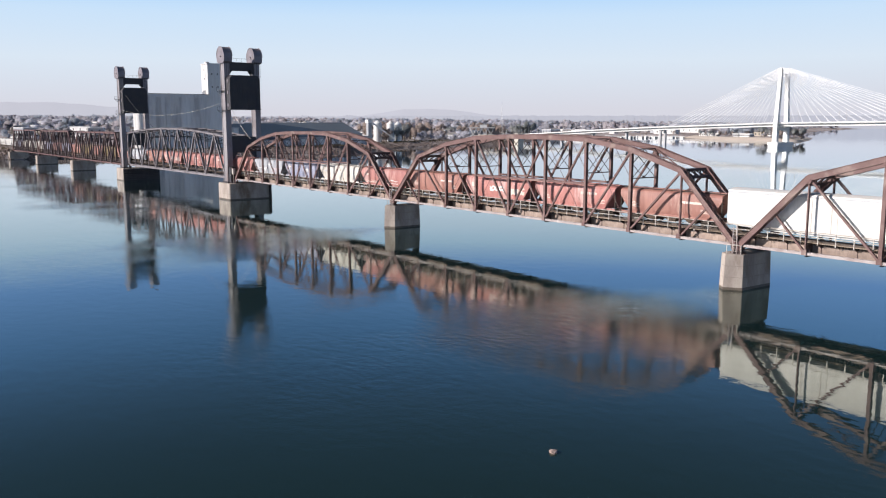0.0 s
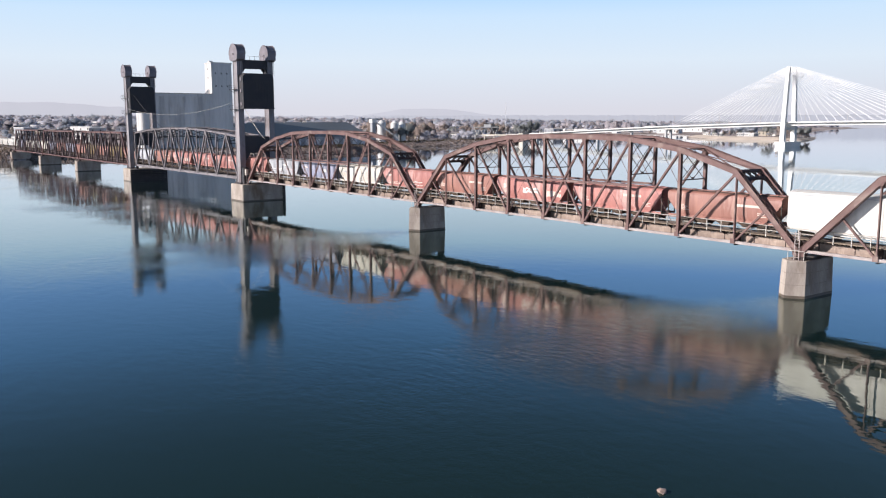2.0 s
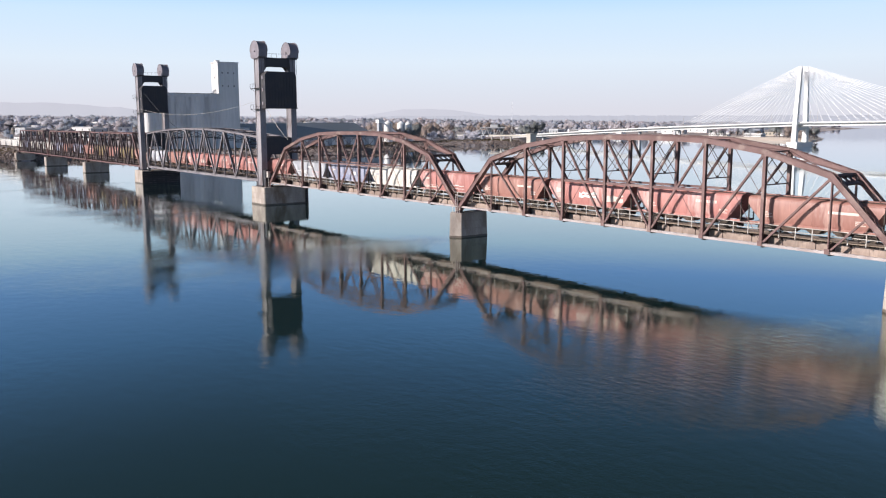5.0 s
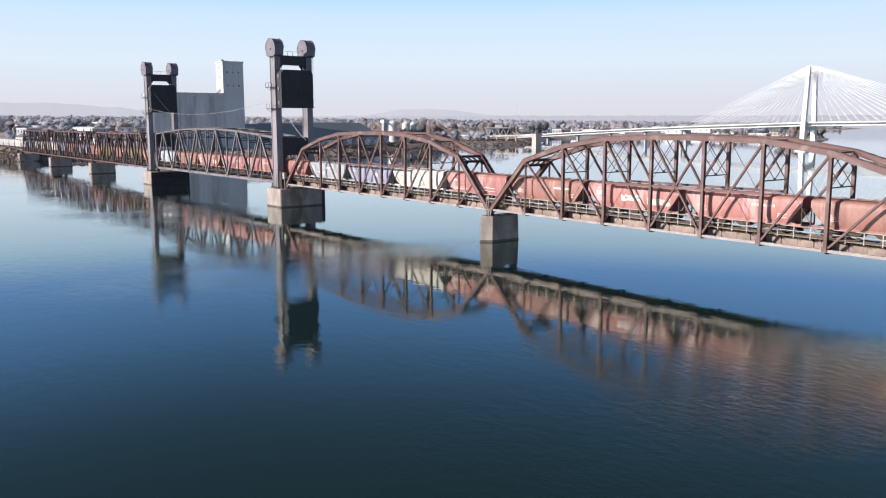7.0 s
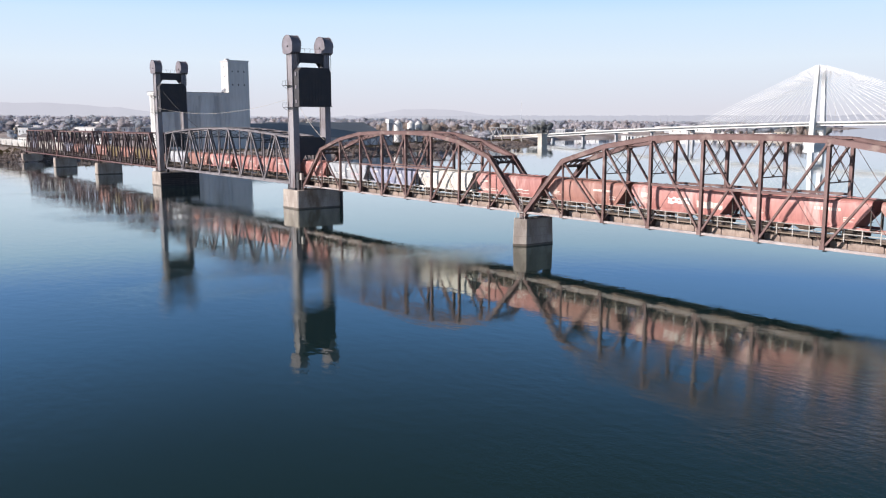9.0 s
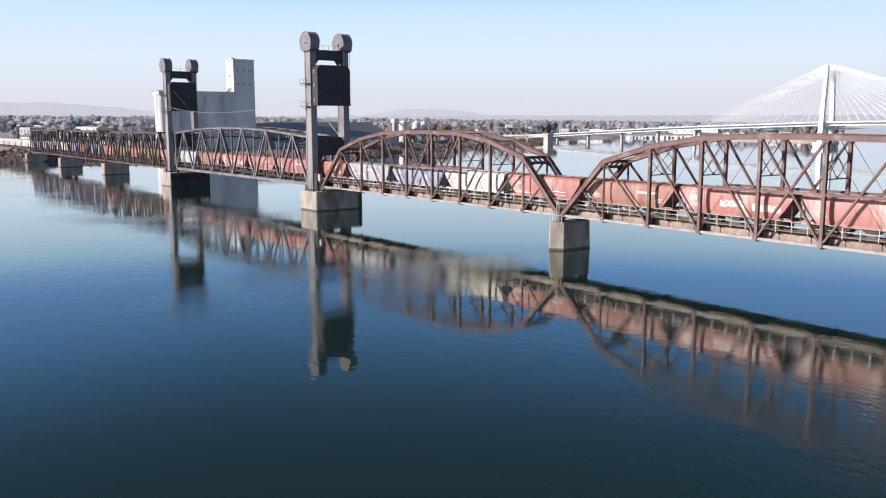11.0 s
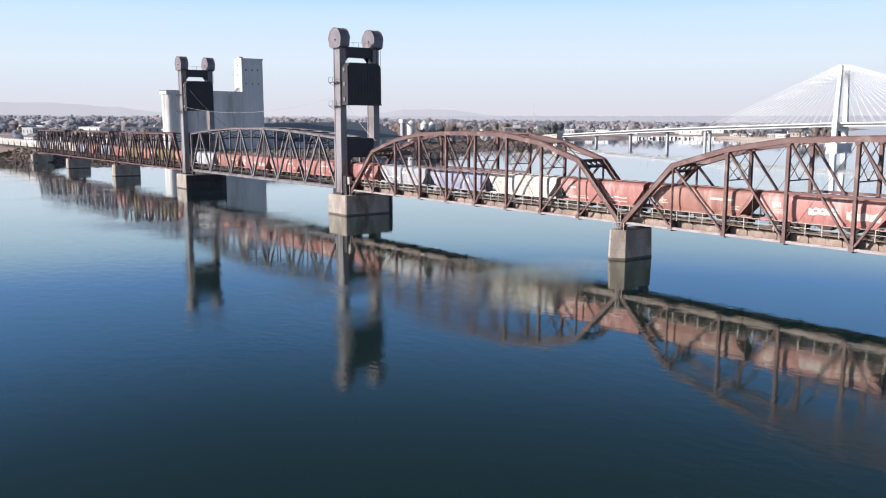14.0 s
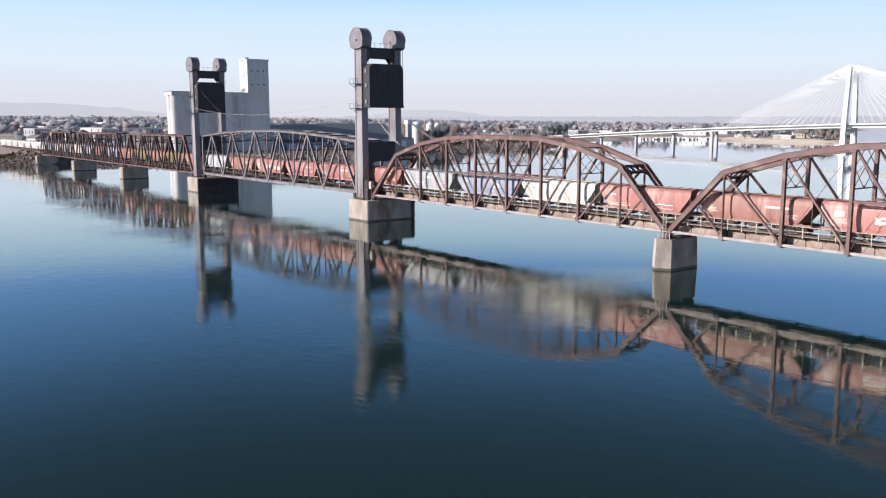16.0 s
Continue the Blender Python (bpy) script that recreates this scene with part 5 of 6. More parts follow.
for v in (-1.2, 1.2):
    for z in (8.0, 15.4):
        part("chord", Shape().beam(along(-12, v, z), along(12, v, z), 0.5, 0.7), SILO_WHITE, t)
    for k in range(4):
        a = -12 + k * 6
        part("lattice_bar", Shape().beam(along(a, v, 15.4), along(a + 3, v, 8.0), 0.55, 0.55), SILO_WHITE, t)
        part("lattice_bar", Shape().beam(along(a + 3, v, 8.0), along(a + 6, v, 15.4), 0.55, 0.55), SILO_WHITE, t)
part("roof_slab", Shape().prism([along(-13, -3, 15.8), along(13, -3, 15.8), along(13, 3, 15.8), along(-13, 3, 15.8)], (0, 0, 0.5)), SILO_WHITE, t)
part("roof_house", Shape().prism([along(-2, -2, 16.3), along(5, -2, 16.3), along(5, 2, 16.3), along(-2, 2, 16.3)], (0, 0, 2.6)), SILO_WHITE, t)
for u in (-11, 11):
    part("support", Shape().prism([along(u - 0.8, -2.5, 1.0), along(u + 0.8, -2.5, 1.0), along(u + 0.8, 2.5, 1.0), along(u - 0.8, 2.5, 1.0)], (0, 0, 6.7)), ELEV, t)
JETTY = mat("tan_jetty_concrete", (0.60, 0.56, 0.49), 0.9, 0, (0.48, 0.44, 0.38), 0.1, 0.7)
t = thing("river_jetty", (-494.7, 444, 0), label="tan concrete jetty reaching out to an intake block", category="jetty")
part("jetty_deck", Shape().beam((-26, -1.4, 8.6), (22, 8, 8.6), 5, 1.2), JETTY, t)
part("intake_block", Shape().box((20, 4.0, -5), (25.5, 11, 9.4)), JETTY, t)
part("intake_roof", Shape().box((19.4, 3.4, 9.4), (26.1, 11.6, 10.6)), JETTY, t)
for u in (-0.3, 0.15, 0.6):
    x, y = 22 * u - 14, 8 * u - 2
    part("pile", Shape().tube((x, y, -5), (x, y, 8.0), 0.7, sides=10), JETTY, t)

# ---- hills on the horizon ----
# distance haze is put in as a pale emission from the ridges
HILL = bpy.data.materials.new("haze_glow_hill")
HILL.use_nodes = True
hb = HILL.node_tree.nodes["Principled BSDF"]
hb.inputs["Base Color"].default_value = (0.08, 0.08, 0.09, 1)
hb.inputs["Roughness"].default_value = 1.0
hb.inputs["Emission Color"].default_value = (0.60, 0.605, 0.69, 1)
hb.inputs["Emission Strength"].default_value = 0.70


# nearer rise: same haze glow, a shade darker
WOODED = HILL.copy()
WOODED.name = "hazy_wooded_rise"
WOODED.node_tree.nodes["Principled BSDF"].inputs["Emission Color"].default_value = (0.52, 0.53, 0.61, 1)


def hill_line(dist, bearings, name, label, material=HILL, fine=0.0):
    """A ridge far off; bearings in degrees left of +y with heights in metres."""
    s = Shape()
    deg = np.linspace(bearings[0][0], bearings[-1][0], 900 if fine else 260)
    hs = np.interp(deg, [b for b, _ in bearings], [h for _, h in bearings])
    rows = []
    for d, h in zip(deg, hs):
        a = radians(float(d))
        h = float(h) + 5 * noise.noise((float(d) * 0.9, dist * 0.01, 0)) + 2 * noise.noise((float(d) * 4, 3, 0)) + fine * (noise.noise((float(d) * 9, 7, 0)) + 0.7 * noise.noise((float(d) * 23, 9, 0)))
        rows.append((a, max(h, 4)))
    for k, (a, h) in enumerate(rows):
        for f, r in ((0.0, dist - 350), (0.62, dist - 150), (1.0, dist), (0.0, dist + 200)):
            s.v.append((100 - math.sin(a) * r, -90 + math.cos(a) * r, h * f))
    n = len(rows)
    s.f = [(4 * k + j, 4 * k + 4 + j, 4 * k + 5 + j, 4 * k + 1 + j) for k in range(n - 1) for j in range(3)]
    return tagged(part(name, s, material, smooth=True), label=label, category="hills", kind="structure")


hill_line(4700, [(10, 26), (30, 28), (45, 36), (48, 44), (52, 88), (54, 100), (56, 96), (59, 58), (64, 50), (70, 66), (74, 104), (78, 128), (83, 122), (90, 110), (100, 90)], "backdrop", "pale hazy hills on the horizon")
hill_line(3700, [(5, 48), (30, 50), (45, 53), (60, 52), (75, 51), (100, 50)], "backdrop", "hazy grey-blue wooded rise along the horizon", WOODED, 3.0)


# ---- trees ----
def leaf_mat(name, color, second):
    """Leaves that let some of the light through, so that crowns look soft."""
    m = mat(name, color, 0.9, 0, second, 0.12, 0.8, 1.2, 0.15, island=0.08)
    n, l = m.node_tree.nodes, m.node_tree.links
    through_leaf, both = n.new("ShaderNodeBsdfTranslucent"), n.new("ShaderNodeMixShader")
    base = n["Principled BSDF"]
    l.new(base.inputs["Base Color"].links[0].from_socket, through_leaf.inputs["Color"])
    both.inputs[0].default_value = 0.62
    l.new(base.outputs[0], both.inputs[1]), l.new(through_leaf.outputs[0], both.inputs[2])
    l.new(both.outputs[0], n["Material Output"].inputs["Surface"])
    return m


# bank leaves lightened and greyed, with some haze put into their colours
LEAF_GREEN = leaf_mat("dull_green_leaves", (0.43, 0.445, 0.44), (0.36, 0.375, 0.38))
LEAF_RUST = leaf_mat("rust_autumn_leaves", (0.60, 0.50, 0.45), (0.51, 0.43, 0.40))
LEAF_GREY = leaf_mat("grey_bare_twigs", (0.60, 0.57, 0.59), (0.51, 0.49, 0.52))
BARK = mat("grey_bark", (0.14, 0.115, 0.09), 0.9, 0, (0.09, 0.07, 0.06), 1.0, 0.7)


ico = [(0, 0, -1), (0.72, -0.53, -0.45), (-0.28, -0.85, -0.45), (-0.89, 0, -0.45), (-0.28, 0.85, -0.45), (0.72, 0.53, -0.45), (0.28, -0.85, 0.45), (-0.72, -0.53, 0.45), (-0.72, 0.53, 0.45), (0.28, 0.85, 0.45), (0.89, 0, 0.45), (0, 0, 1)]
ico_f = [(0, 2, 1), (1, 5, 0), (0, 3, 2), (0, 4, 3), (0, 5, 4), (1, 10, 5), (2, 6, 1), (3, 7, 2), (4, 8, 3), (5, 9, 4), (1, 6, 10), (2, 7, 6), (3, 8, 7), (4, 9, 8), (5, 10, 9), (6, 11, 10), (7, 11, 6), (8, 11, 7), (9, 11, 8), (10, 11, 9)]
TUFT = np.array([(0, 1, 2), (0, 2, 3), (0, 3, 1), (1, 3, 2)])


def crown(rng, centre, size, lobes, tufts, leaf, rise=0.15):
    """An uneven crown: rough lobes with a shell of small leaf tufts; normals lean outwards so that the light falls softly."""
    mid = rng.normal(0, 0.36, (lobes, 3)) * (1, 1, 0.75)
    reach = rng.uniform(0.30, 0.55, lobes)
    V, F, N, b = [], [], [], 0
    ball, ball_f = np.array(ico), np.array(ico_f)[:, ::-1]
    for c, r in zip(mid, reach):
        p = c + ball * rng.uniform(0.55, 0.95, (12, 1)) * r
        V.append(p), F.append(ball_f + b), N.append(ball * 0.45 + p * 0.6 + rng.normal(0, 0.14, (12, 3)) + (0, 0, rise))
        b += 12
    k = np.arange(tufts) % lobes
    d = rng.normal(0, 1, (tufts, 3))
    d /= np.linalg.norm(d, axis=1)[:, None]
    p = mid[k] + d * (reach[k] * rng.uniform(0.75, 1.18, tufts))[:, None]
    q = rng.normal(0, 1, (tufts, 4, 3)) * leaf * rng.uniform(0.6, 1.3, (tufts, 1, 1))
    flip = np.einsum("ij,ij->i", np.cross(q[:, 1] - q[:, 0], q[:, 2] - q[:, 0]), q[:, 3] - q[:, 0]) > 0
    q[flip] = q[flip][:, [1, 0, 2, 3]]
    V.append((p[:, None] + q).reshape(-1, 3)), F.append((np.arange(tufts)[:, None, None] * 4 + TUFT).reshape(-1, 3) + b)
    N.append(np.repeat(d * 0.45 + p * 0.6 + rng.normal(0, 0.2, (tufts, 3)) + (0, 0, rise), 4, axis=0))
    V, N = np.concatenate(V), np.concatenate(N)
    V[:, 2] = np.maximum(V[:, 2], -0.85)
    N /= np.linalg.norm(N, axis=1)[:, None] + 1e-6
    return V * size + centre, np.concatenate(F), N


def leafy(name, V, F, N, material, parent=None):
    me = bpy.data.meshes.new(name)
    me.from_pydata(V.tolist(), [], F.tolist())
    me.materials.append(material)
    me.shade_smooth()
    me.normals_split_custom_set_from_vertices(N.tolist())
    ob = new(name, me)
    ob.parent = parent
    return ob


def clumps(rng, centre, size, count, leaf):
    """Small four-sided leaf tufts scattered through an uneven crown of five lobes."""
    lobes, reach = rng.normal(0, 0.33, (5, 3)) * (1, 1, 0.7), rng.uniform(0.35, 0.6, 5)
    k = np.arange(count) % 5
    d = rng.normal(0, 1, (count, 3))
    d /= np.linalg.norm(d, axis=1)[:, None]
    p = (lobes[k] + d * (reach[k] * rng.uniform(0.35, 1.0, count))[:, None]) * size
    p[:, 2] = np.maximum(p[:, 2], -0.8 * size[2])
    q = rng.normal(0, 1, (count, 4, 3)) * leaf * rng.uniform(0.6, 1.3, (count, 1, 1))
    return ((p[:, None] + q) + centre).reshape(-1, 3), (np.arange(count)[:, None, None] * 4 + TUFT).reshape(-1, 3)


def tree_model(seed, leaves, height, label):
    rng = np.random.default_rng(seed)
    t = thing("tree", label=label, category="tree", group="trees along the bank")
    s = Shape().tube((0, 0, -0.5), (0.1, 0, height * 0.45), height * 0.03, height * 0.018, sides=8)
    s.tube((0.1, 0, height * 0.45), (0.0, 0.2, height * 0.85), height * 0.018, height * 0.005, sides=6)
    for k in range(7):
        a, z = k * 2.4, height * (0.3 + 0.07 * k)
        s.tube((0.05, 0, z), (math.cos(a) * height * 0.22, math.sin(a) * height * 0.22, z + height * 0.16), height * 0.010, height * 0.003, sides=5)
    part("trunk", s, BARK, t)
    v, f, m = crown(rng, np.array([0, 0, height * 0.60]), np.array([height * 0.42, height * 0.42, height * 0.46]), 9, 420, 0.05, 0.7)
    leafy("crown", v, f, m, leaves, t)
    return t


TREES = [tree_model(1, LEAF_GREEN, 11, "dull green leafy tree on the river bank"), tree_model(2, LEAF_RUST, 9.5, "rust-coloured autumn tree on the river bank"),
         tree_model(3, LEAF_GREY, 9, "grey half-bare tree on the river bank"), tree_model(4, LEAF_GREEN, 13, "tall dull green tree on the river bank")]
rng = np.random.default_rng(11)
first = set()


def plant(kind, x, y, size):
    m = pose(x, y, ground_z(x, y) - 0.1, 0, 0, float(rng.uniform(0, 360))) @ Matrix.Scale(size, 4)
    if kind in first:
        copy_thing(TREES[kind], m)
    else:
        TREES[kind].matrix_basis = m
        first.add(kind)


def inland(x, y):
    return float(bank_distance(np.array([float(x)]), np.array([float(y)]))[0])


for k in range(120):
    # along the bank between the shed and the road bridge
    u = rng.uniform(0, 1)
    x, y = np.interp(u, [0, 0.3, 0.7, 1], [-425, -520, -600, -690]), np.interp(u, [0, 0.3, 0.7, 1], [300, 376, 480, 640])
    x, y = x - rng.uniform(25, 95), y + rng.uniform(-12, 12)
    if inland(x, y) > 24 and not (x > -552 and 425 < y < 490):
        plant(int(rng.choice([0, 1, 1, 2, 2, 1])), x, y, float(rng.uniform(0.7, 1.45)))
for k in range(26):
    x, y = rng.uniform(-700, -610), rng.uniform(560, 650)
    if inland(x, y) > 6:
        plant(int(rng.choice([0, 3, 2, 1])), x, y, float(rng.uniform(0.9, 1.35)))
for k in range(40):
    x, y = rng.uniform(-690, -430), rng.uniform(835, 905)
    if inland(x, y) > 12:
        plant(int(rng.choice([1, 2, 2, 0])), x, y, float(rng.uniform(0.35, 0.7)))
for k in range(26):
    x, y = rng.uniform(-442, -400), rng.uniform(793, 840)
    if inland(x, y) > 1:
        plant(int(rng.choice([1, 2, 2, 0])), x, y, float(rng.uniform(0.7, 1.25)))


# sites of the larger buildings, kept clear towards the river
rng_sites = np.random.default_rng(77)
SITES = []
while len(SITES) < 210:
    r, a = float(rng_sites.uniform(640, 2400)), radians(float(rng_sites.uniform(24, 87)))
    x, y = 105 - math.sin(a) * r, -92 + math.cos(a) * r
    if inland(x, y) > 45 and not (-510 < x < -395 and 55 < y < 305) and abs(y) > 22:
        SITES.append((r, a, x, y, int(rng_sites.choice([0, 0, 1, 2, 2, 3] if r > 950 else [0, 0, 1, 4]))))
for k in range(26):
    x, y = float(rng_sites.uniform(-650, -455)), float(rng_sites.uniform(838, 880))
    if inland(x, y) > 14:
        SITES.append((math.hypot(105 - x, y + 92), math.atan2(105 - x, y + 92), x, y, int(rng_sites.choice([4, 4]))))


def woods(name, leaves, count, seed, label):
    """Far trees over the plain as one body of small tufts."""
    rng = np.random.default_rng(seed)
    r, a = np.sqrt(rng.uniform(520 ** 2, 3300 ** 2, count * 6)), np.radians(rng.uniform(22, 88, count * 6))
    near = rng.uniform(0, 1, count * 6) < 0.35
    r = np.where(near, rng.uniform(520, 1300, count * 6), r)
    x, y = 105 - np.sin(a) * r, -92 + np.cos(a) * r
    clear = ((x > -475) & (x < -395) & (y > 55) & (y < 305)) | (np.abs(y) < 25)
    grove = np.sin(x * 0.011 + seed) * np.sin(y * 0.013 + 2 * seed) + 0.5 * np.sin(x * 0.031) * np.cos(y * 0.027 + seed)
    clear |= (x > -720) & (y > 780) & (y < 960)
    for sr, sa, sx, sy, kind in SITES:
        clear |= (np.abs(a - sa) < (22 if kind > 1 else 11) / sr) & (r < sr + 12) & (r > sr - (160 if kind > 1 else 70))
    keep = np.nonzero((bank_distance(x, y) > 40) & ~clear & ((a < 1.0) | (r > 950) | (rng.uniform(0, 1, count * 6) < 0.12)) & (grove > np.where(r < 1300, 0.15, -0.2)))[0][:count]
    z = land_height(x, y)
    V, F, N, b = [], [], [], 0
    for i in keep:
        far = r[i] > 1200
        h = rng.uniform(7, 17) * (1.15 if far else 0.75)
        v, f, m = crown(rng, np.array([x[i], y[i], z[i] + h * 0.46]), np.array([h * 0.80, h * 0.80, h * 0.55]), 6, 80 if far else 120, 0.075 if far else 0.06, 1.3)
        V.append(v), F.append(f + b), N.append(m)
        b += len(v)
    return tagged(leafy(name, np.concatenate(V), np.concatenate(F), np.concatenate(N), leaves), label=label, category="trees", kind="stuff")


# haze over the plain is put into these pale blue-grey leaf colours
FAR_GREEN = leaf_mat("haze_paled_green_woods", (0.62, 0.66, 0.73), (0.55, 0.59, 0.66))
FAR_RUST = leaf_mat("haze_paled_autumn_woods", (0.78, 0.73, 0.76), (0.70, 0.66, 0.70))
FAR_GREY = leaf_mat("haze_paled_bare_woods", (0.76, 0.755, 0.82), (0.68, 0.68, 0.75))
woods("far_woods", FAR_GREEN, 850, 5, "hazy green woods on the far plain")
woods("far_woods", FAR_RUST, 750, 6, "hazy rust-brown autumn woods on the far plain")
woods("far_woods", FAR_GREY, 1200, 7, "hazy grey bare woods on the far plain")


# ---- houses and low buildings of the town ----
def house(label, w, d, h, wall_mat, roof_mat, flat=False):
    t = thing("house", label=label, category="house", group="houses of the far town")
    part("wall", Shape().box((-w / 2, -d / 2, -1.5), (w / 2, d / 2, h)), wall_mat, t)
    if flat:
        part("roof", Shape().box((-w / 2 - 0.3, -d / 2 - 0.3, h), (w / 2 + 0.3, d / 2 + 0.3, h + 0.6)), roof_mat, t)
    else:
        part("roof", Shape().prism([(-w / 2 - 0.5, -d / 2 - 0.5, h), (-w / 2 - 0.5, d / 2 + 0.5, h), (-w / 2 - 0.5, 0, h + d * 0.3)], (w + 1.0, 0, 0)), roof_mat, t)
    for k in range(3):
        x = -w / 2 + (k + 0.5) * w / 3
        part("window", Shape().box((x - 0.7, -d / 2 - 0.05, h * 0.35), (x + 0.7, -d / 2 - 0.002, h * 0.75)), DARK_GLASS, t)
    for k in range(2):
        y = -d / 2 + (k + 0.5) * d / 2
        part("window", Shape().box((w / 2 + 0.002, y - 0.7, h * 0.35), (w / 2 + 0.05, y + 0.7, h * 0.75)), DARK_GLASS, t)
    return t


TAN = mat("tan_siding", (0.5, 0.44, 0.36), 0.8, 0, (0.42, 0.37, 0.3), 0.2, 0.7)
HOUSES = [house("small white house with a grey gabled roof", 12, 9, 4.5, SILO_WHITE, ROOF_GREY), house("tan house with a grey gabled roof", 14, 9, 5.5, TAN, ROOF_GREY),
          house("long low white industrial building with a flat roof", 34, 16, 6, SILO_WHITE, SILO_WHITE, True), house("grey metal-clad warehouse with a flat roof", 26, 16, 7, SHED_WALL, SILO_WHITE, True),
          house("tiny white cabin near the marina", 7, 5, 2.8, SILO_WHITE, SILO_WHITE)]
rng = np.random.default_rng(21)
seen_house = set()
for r, a, x, y, k in SITES:
    m = pose(x, y, ground_z(x, y) + 0.2, 0, 0, float(rng.uniform(-30, 30)))
    if k in seen_house:
        copy_thing(HOUSES[k], m)
    else:
        HOUSES[k].matrix_basis = m
        seen_house.add(k)

# sandy shore of the point
SAND = mat("pale_tan_beach_sand", (0.62, 0.53, 0.45), 0.95, 0, (0.52, 0.44, 0.37), 0.05, 0.8, 0.5, 0.12)
s, edge = Shape(), [(-600, 868), (-560, 840), (-500, 797), (-470, 793), (-440, 790), (-418, 789), (-398, 790), (-394, 806), (-396, 822), (-430, 890), (-470, 960)]
rows = []
for k, (ex, ey) in enumerate(edge):
    ax, ay = edge[max(k - 1, 0)]
    bx, by = edge[min(k + 1, len(edge) - 1)]
    n_ = Vector((by - ay, ax - bx, 0)).normalized() * -1
    if inland(ex + n_.x * 4, ey + n_.y * 4) < 0:
        n_ = -n_
    for off in (-2.0, 3.0, 8.0, 14.0):
        px_, py_ = ex + n_.x * off, ey + n_.y * off
        rows.append((px_, py_, ground_z(px_, py_) + 0.25))
s.add(rows, [(4 * k + j, 4 * k + 1 + j, 4 * k + 5 + j, 4 * k + 4 + j) for k in range(len(edge) - 1) for j in range(3)])
tagged(part("beach", s, SAND, smooth=True), label="pale tan sand beach round the far point", category="beach", kind="structure")

# boat houses of the marina under the road bridge
boat = thing("boat_house", label="small white floating boat house on the far shore", category="boat house", group="boat houses of the marina")
part("float", Shape().box((-5, -3.5, -0.3), (5, 3.5, 0.5)), ELEV, boat)
part("wall", Shape().box((-4.6, -3.1, 0.5), (4.6, 3.1, 3.8)), SILO_WHITE, boat)
part("roof", Shape().prism([(-5, -3.6, 3.8), (-5, 3.6, 3.8), (-5, 0, 5.2)], (10, 0, 0)), SILO_WHITE, boat)
part("boat_door", Shape().box((4.602, -1.9, 0.6), (4.65, 1.9, 3.3)), DARK_GLASS, boat)
spots = [(-664 + 2.6 * k + float(rng.uniform(-4, 4)), 786 + 3.6 * k + float(rng.uniform(-5, 5)), float(rng.uniform(-25, 25))) for k in range(0, 24)]
spots += [(-690 + 4.2 * k + float(rng.uniform(-6, 6)), 812 + 2.2 * k + float(rng.uniform(-8, 8)), float(rng.uniform(-40, 40))) for k in range(0, 26)]
boat.matrix_basis = pose(spots[0][0], spots[0][1], 0, 0, 0, spots[0][2]) @ Matrix.Scale(0.7, 4)
for x, y, r in spots[1:]:
    copy_thing(boat, pose(x, y, 0, 0, 0, r) @ Matrix.Scale(float(rng.uniform(0.5, 0.9)), 4))
for x, y in ((-432, 805), (-418, 822)):
    t = thing("moored_boat", (x, y, 0), label="small white cabin boat moored off the point", category="boat")
    part("hull", Shape().loft([[(-3.5, -1.2, -0.4), (3, -1.0, -0.4), (3, 1.0, -0.4), (-3.5, 1.2, -0.4)], [(-3.7, -1.5, 1.1), (4.6, -0.3, 1.4), (4.6, 0.3, 1.4), (-3.7, 1.5, 1.1)]]), SILO_WHITE, t)
    part("cabin", Shape().box((-1.8, -1.0, 1.1), (1.6, 1.0, 2.7)), SILO_WHITE, t)

# radio masts on the plain
for x, y, h in ((-575, 518, 41),):
    t = thing("radio_mast", (x, y, ground_z(x, y)), label="thin steel lattice radio mast", category="radio mast", group="masts on the plain")
    for k in range(3):
        a = k * 2.094
        part("mast_leg", Shape().beam((math.cos(a) * 0.9, math.sin(a) * 0.9, -0.5), (math.cos(a) * 0.25, math.sin(a) * 0.25, h), 0.09, 0.09, (1, 0, 0)), CABLE, t)
    s = Shape()
    for z in range(2, h, 3):
        f = 0.9 - 0.65 * z / h
        for k in range(3):
            a, b = k * 2.094, (k + 1) * 2.094
            s.beam((math.cos(a) * f, math.sin(a) * f, z), (math.cos(b) * f, math.sin(b) * f, z + 1.5), 0.05, 0.05)
    part("mast_lacing", s, CABLE, t)

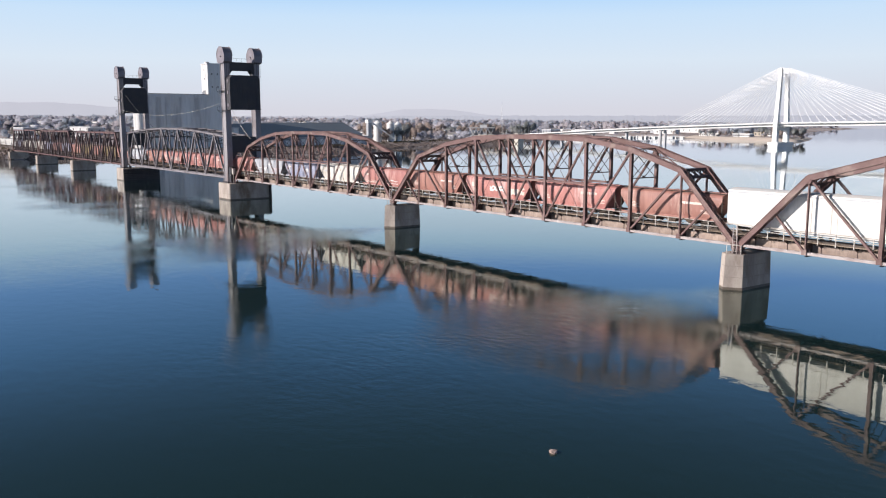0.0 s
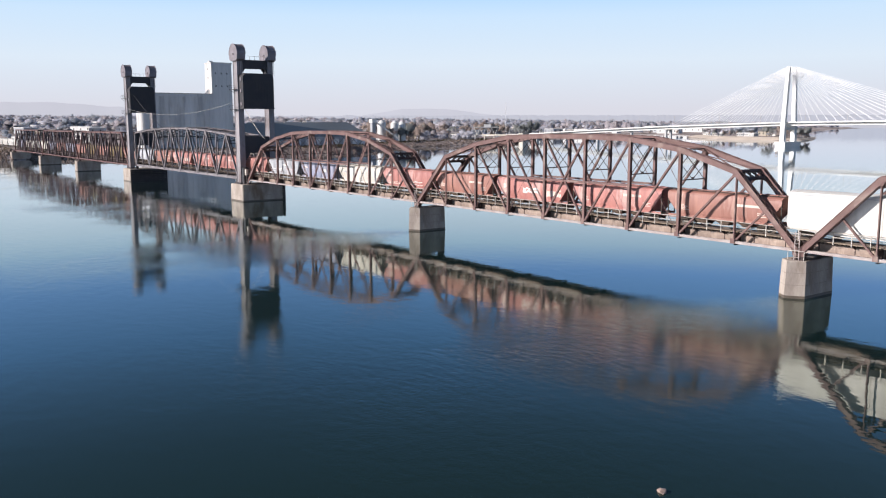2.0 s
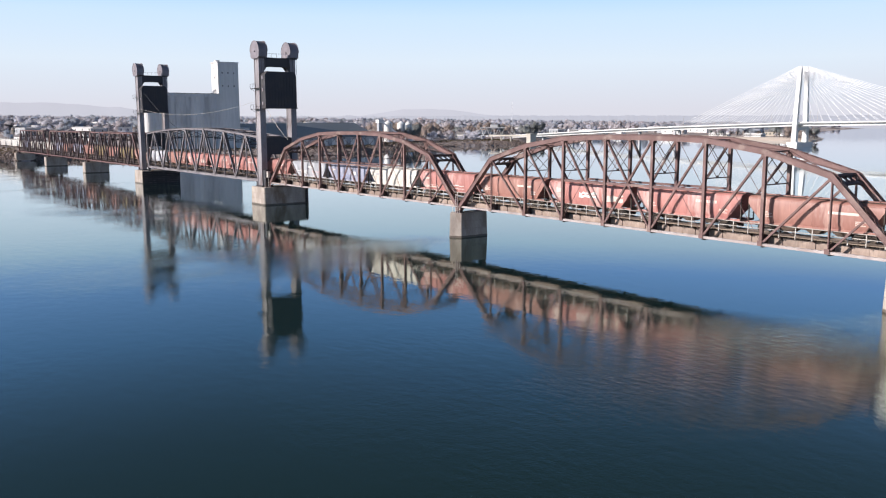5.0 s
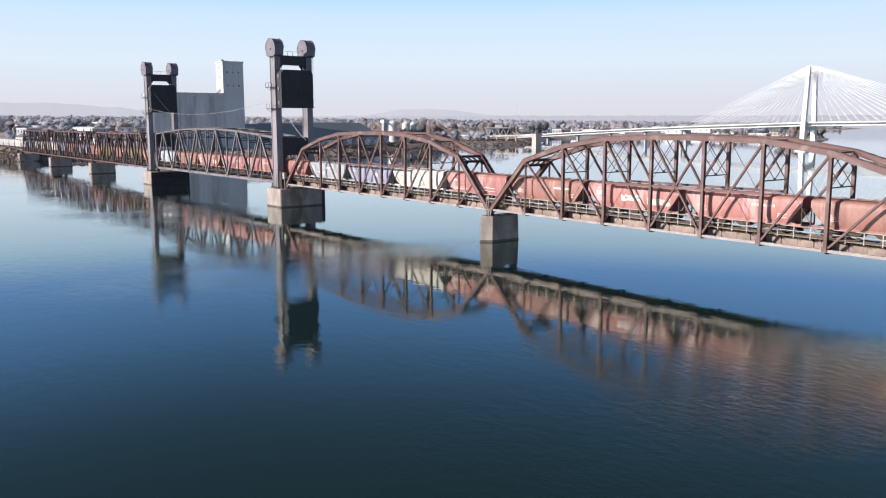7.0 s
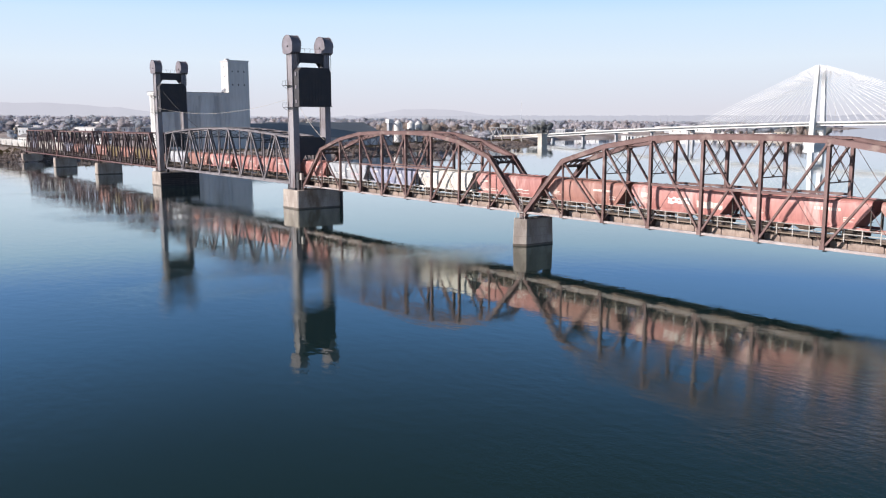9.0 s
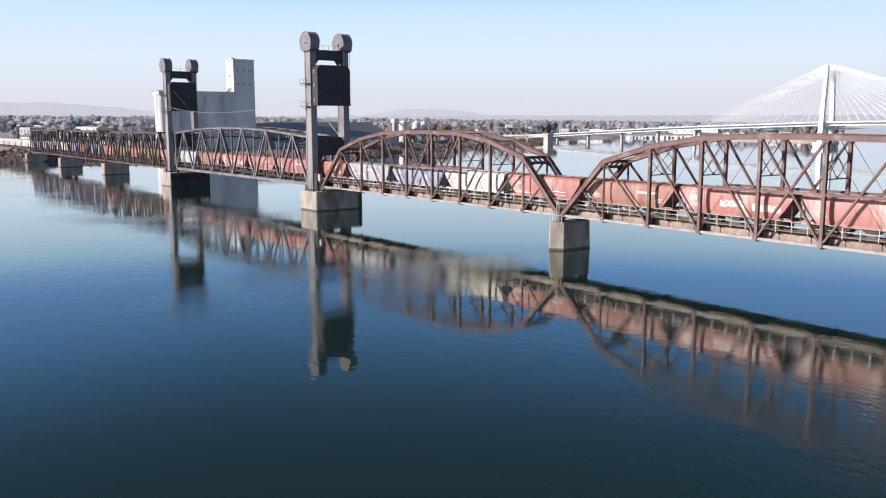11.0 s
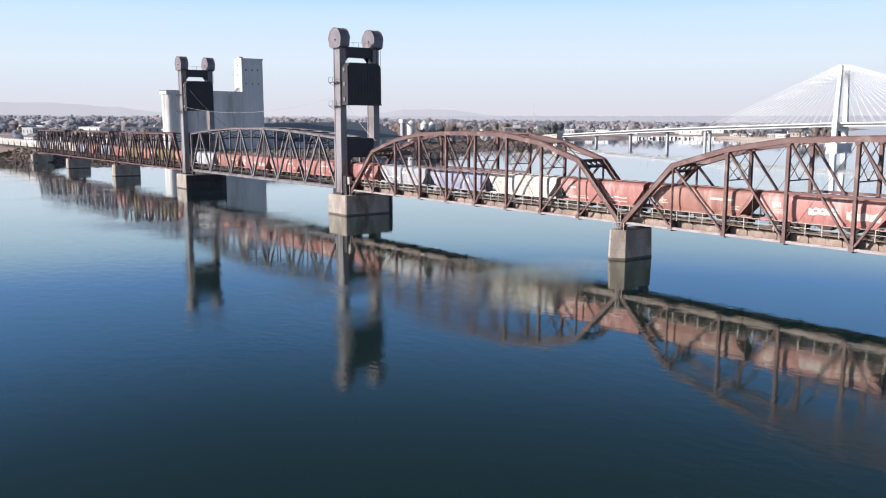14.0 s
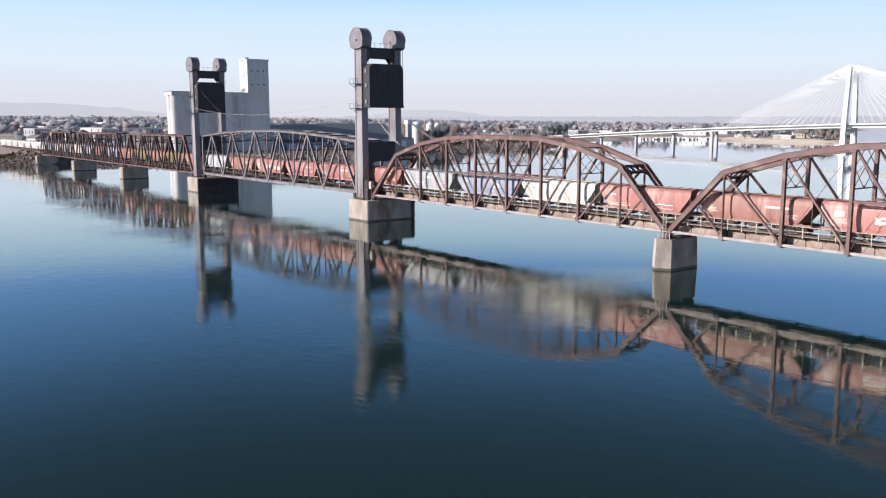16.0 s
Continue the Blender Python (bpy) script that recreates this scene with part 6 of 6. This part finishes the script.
# ---- rocks and brush along the bank ----
ROCK = mat("brown_riprap_rock", (0.22, 0.172, 0.148), 0.95, 0, (0.13, 0.10, 0.088), 0.4, 0.8, 3, 0.3, island=0.35)
BRUSH = leaf_mat("dry_bank_brush", (0.20, 0.16, 0.09), (0.13, 0.11, 0.065))
rng = np.random.default_rng(31)
s, b = Shape(), Shape()
lines = [(p, q) for p, q in zip(BANK, BANK[1:]) if p[1] >= -300 and q[1] < 600]
lens = np.array([math.hypot(q[0] - p[0], q[1] - p[1]) for p, q in lines])
left_bank = [i for i, (p, q) in enumerate(lines) if p[1] >= -310 and q[1] <= 95]
for k in range(12500):
    i = int(rng.choice(len(lines), p=lens / lens.sum())) if k < 8000 else int(rng.choice(left_bank))
    (ax, ay), (bx, by) = lines[i]
    u = rng.uniform(0, 1)
    nx_, ny_ = -(by - ay) / lens[i], (bx - ax) / lens[i]
    off = rng.uniform(-8, 13) if k % 4 else rng.uniform(8, 40)
    x, y = ax + (bx - ax) * u + nx_ * off, ay + (by - ay) * u + ny_ * off
    z = ground_z(x, y)
    if z < -0.8 or abs(y - MID) < 2.6:
        continue
    r = rng.uniform(0.35, 1.0)
    if k % 4:
        w = rng.uniform(0.6, 1.2, (12, 1))
        s.add(np.array(ico) * w * r * (1.2, 1.0, 0.75) + (x, y, z), ico_f)
    else:
        v, f = clumps(rng, np.array([x, y, z + r * 0.4]), np.array([r * 1.5, r * 1.5, r]), 18, r * 0.28)
        b.add(v.tolist(), f.tolist())
tagged(part("riprap", s, ROCK), label="brown riprap rocks along the river bank", category="rocks", kind="stuff")
tagged(part("brush", b, BRUSH), label="dry tan brush on top of the bank", category="brush", kind="stuff")

# floating driftwood on the near water
t = thing("driftwood", (101.35, -54.7, 0.0), label="small pale lump of driftwood floating on the water", category="driftwood")
lump = Shape()
lump.add(np.array(ico) * np.array([[1.0], [1.1], [0.8], [1.15], [0.9], [1.0], [1.1], [0.85], [1.0], [1.2], [0.9], [0.8]]) * (0.33, 0.26, 0.19) + (0, 0, 0.06), ico_f)
part("lump", lump, mat("wet_driftwood", (0.42, 0.31, 0.27), 0.7, 0, (0.28, 0.2, 0.17), 4, 0.7), t)
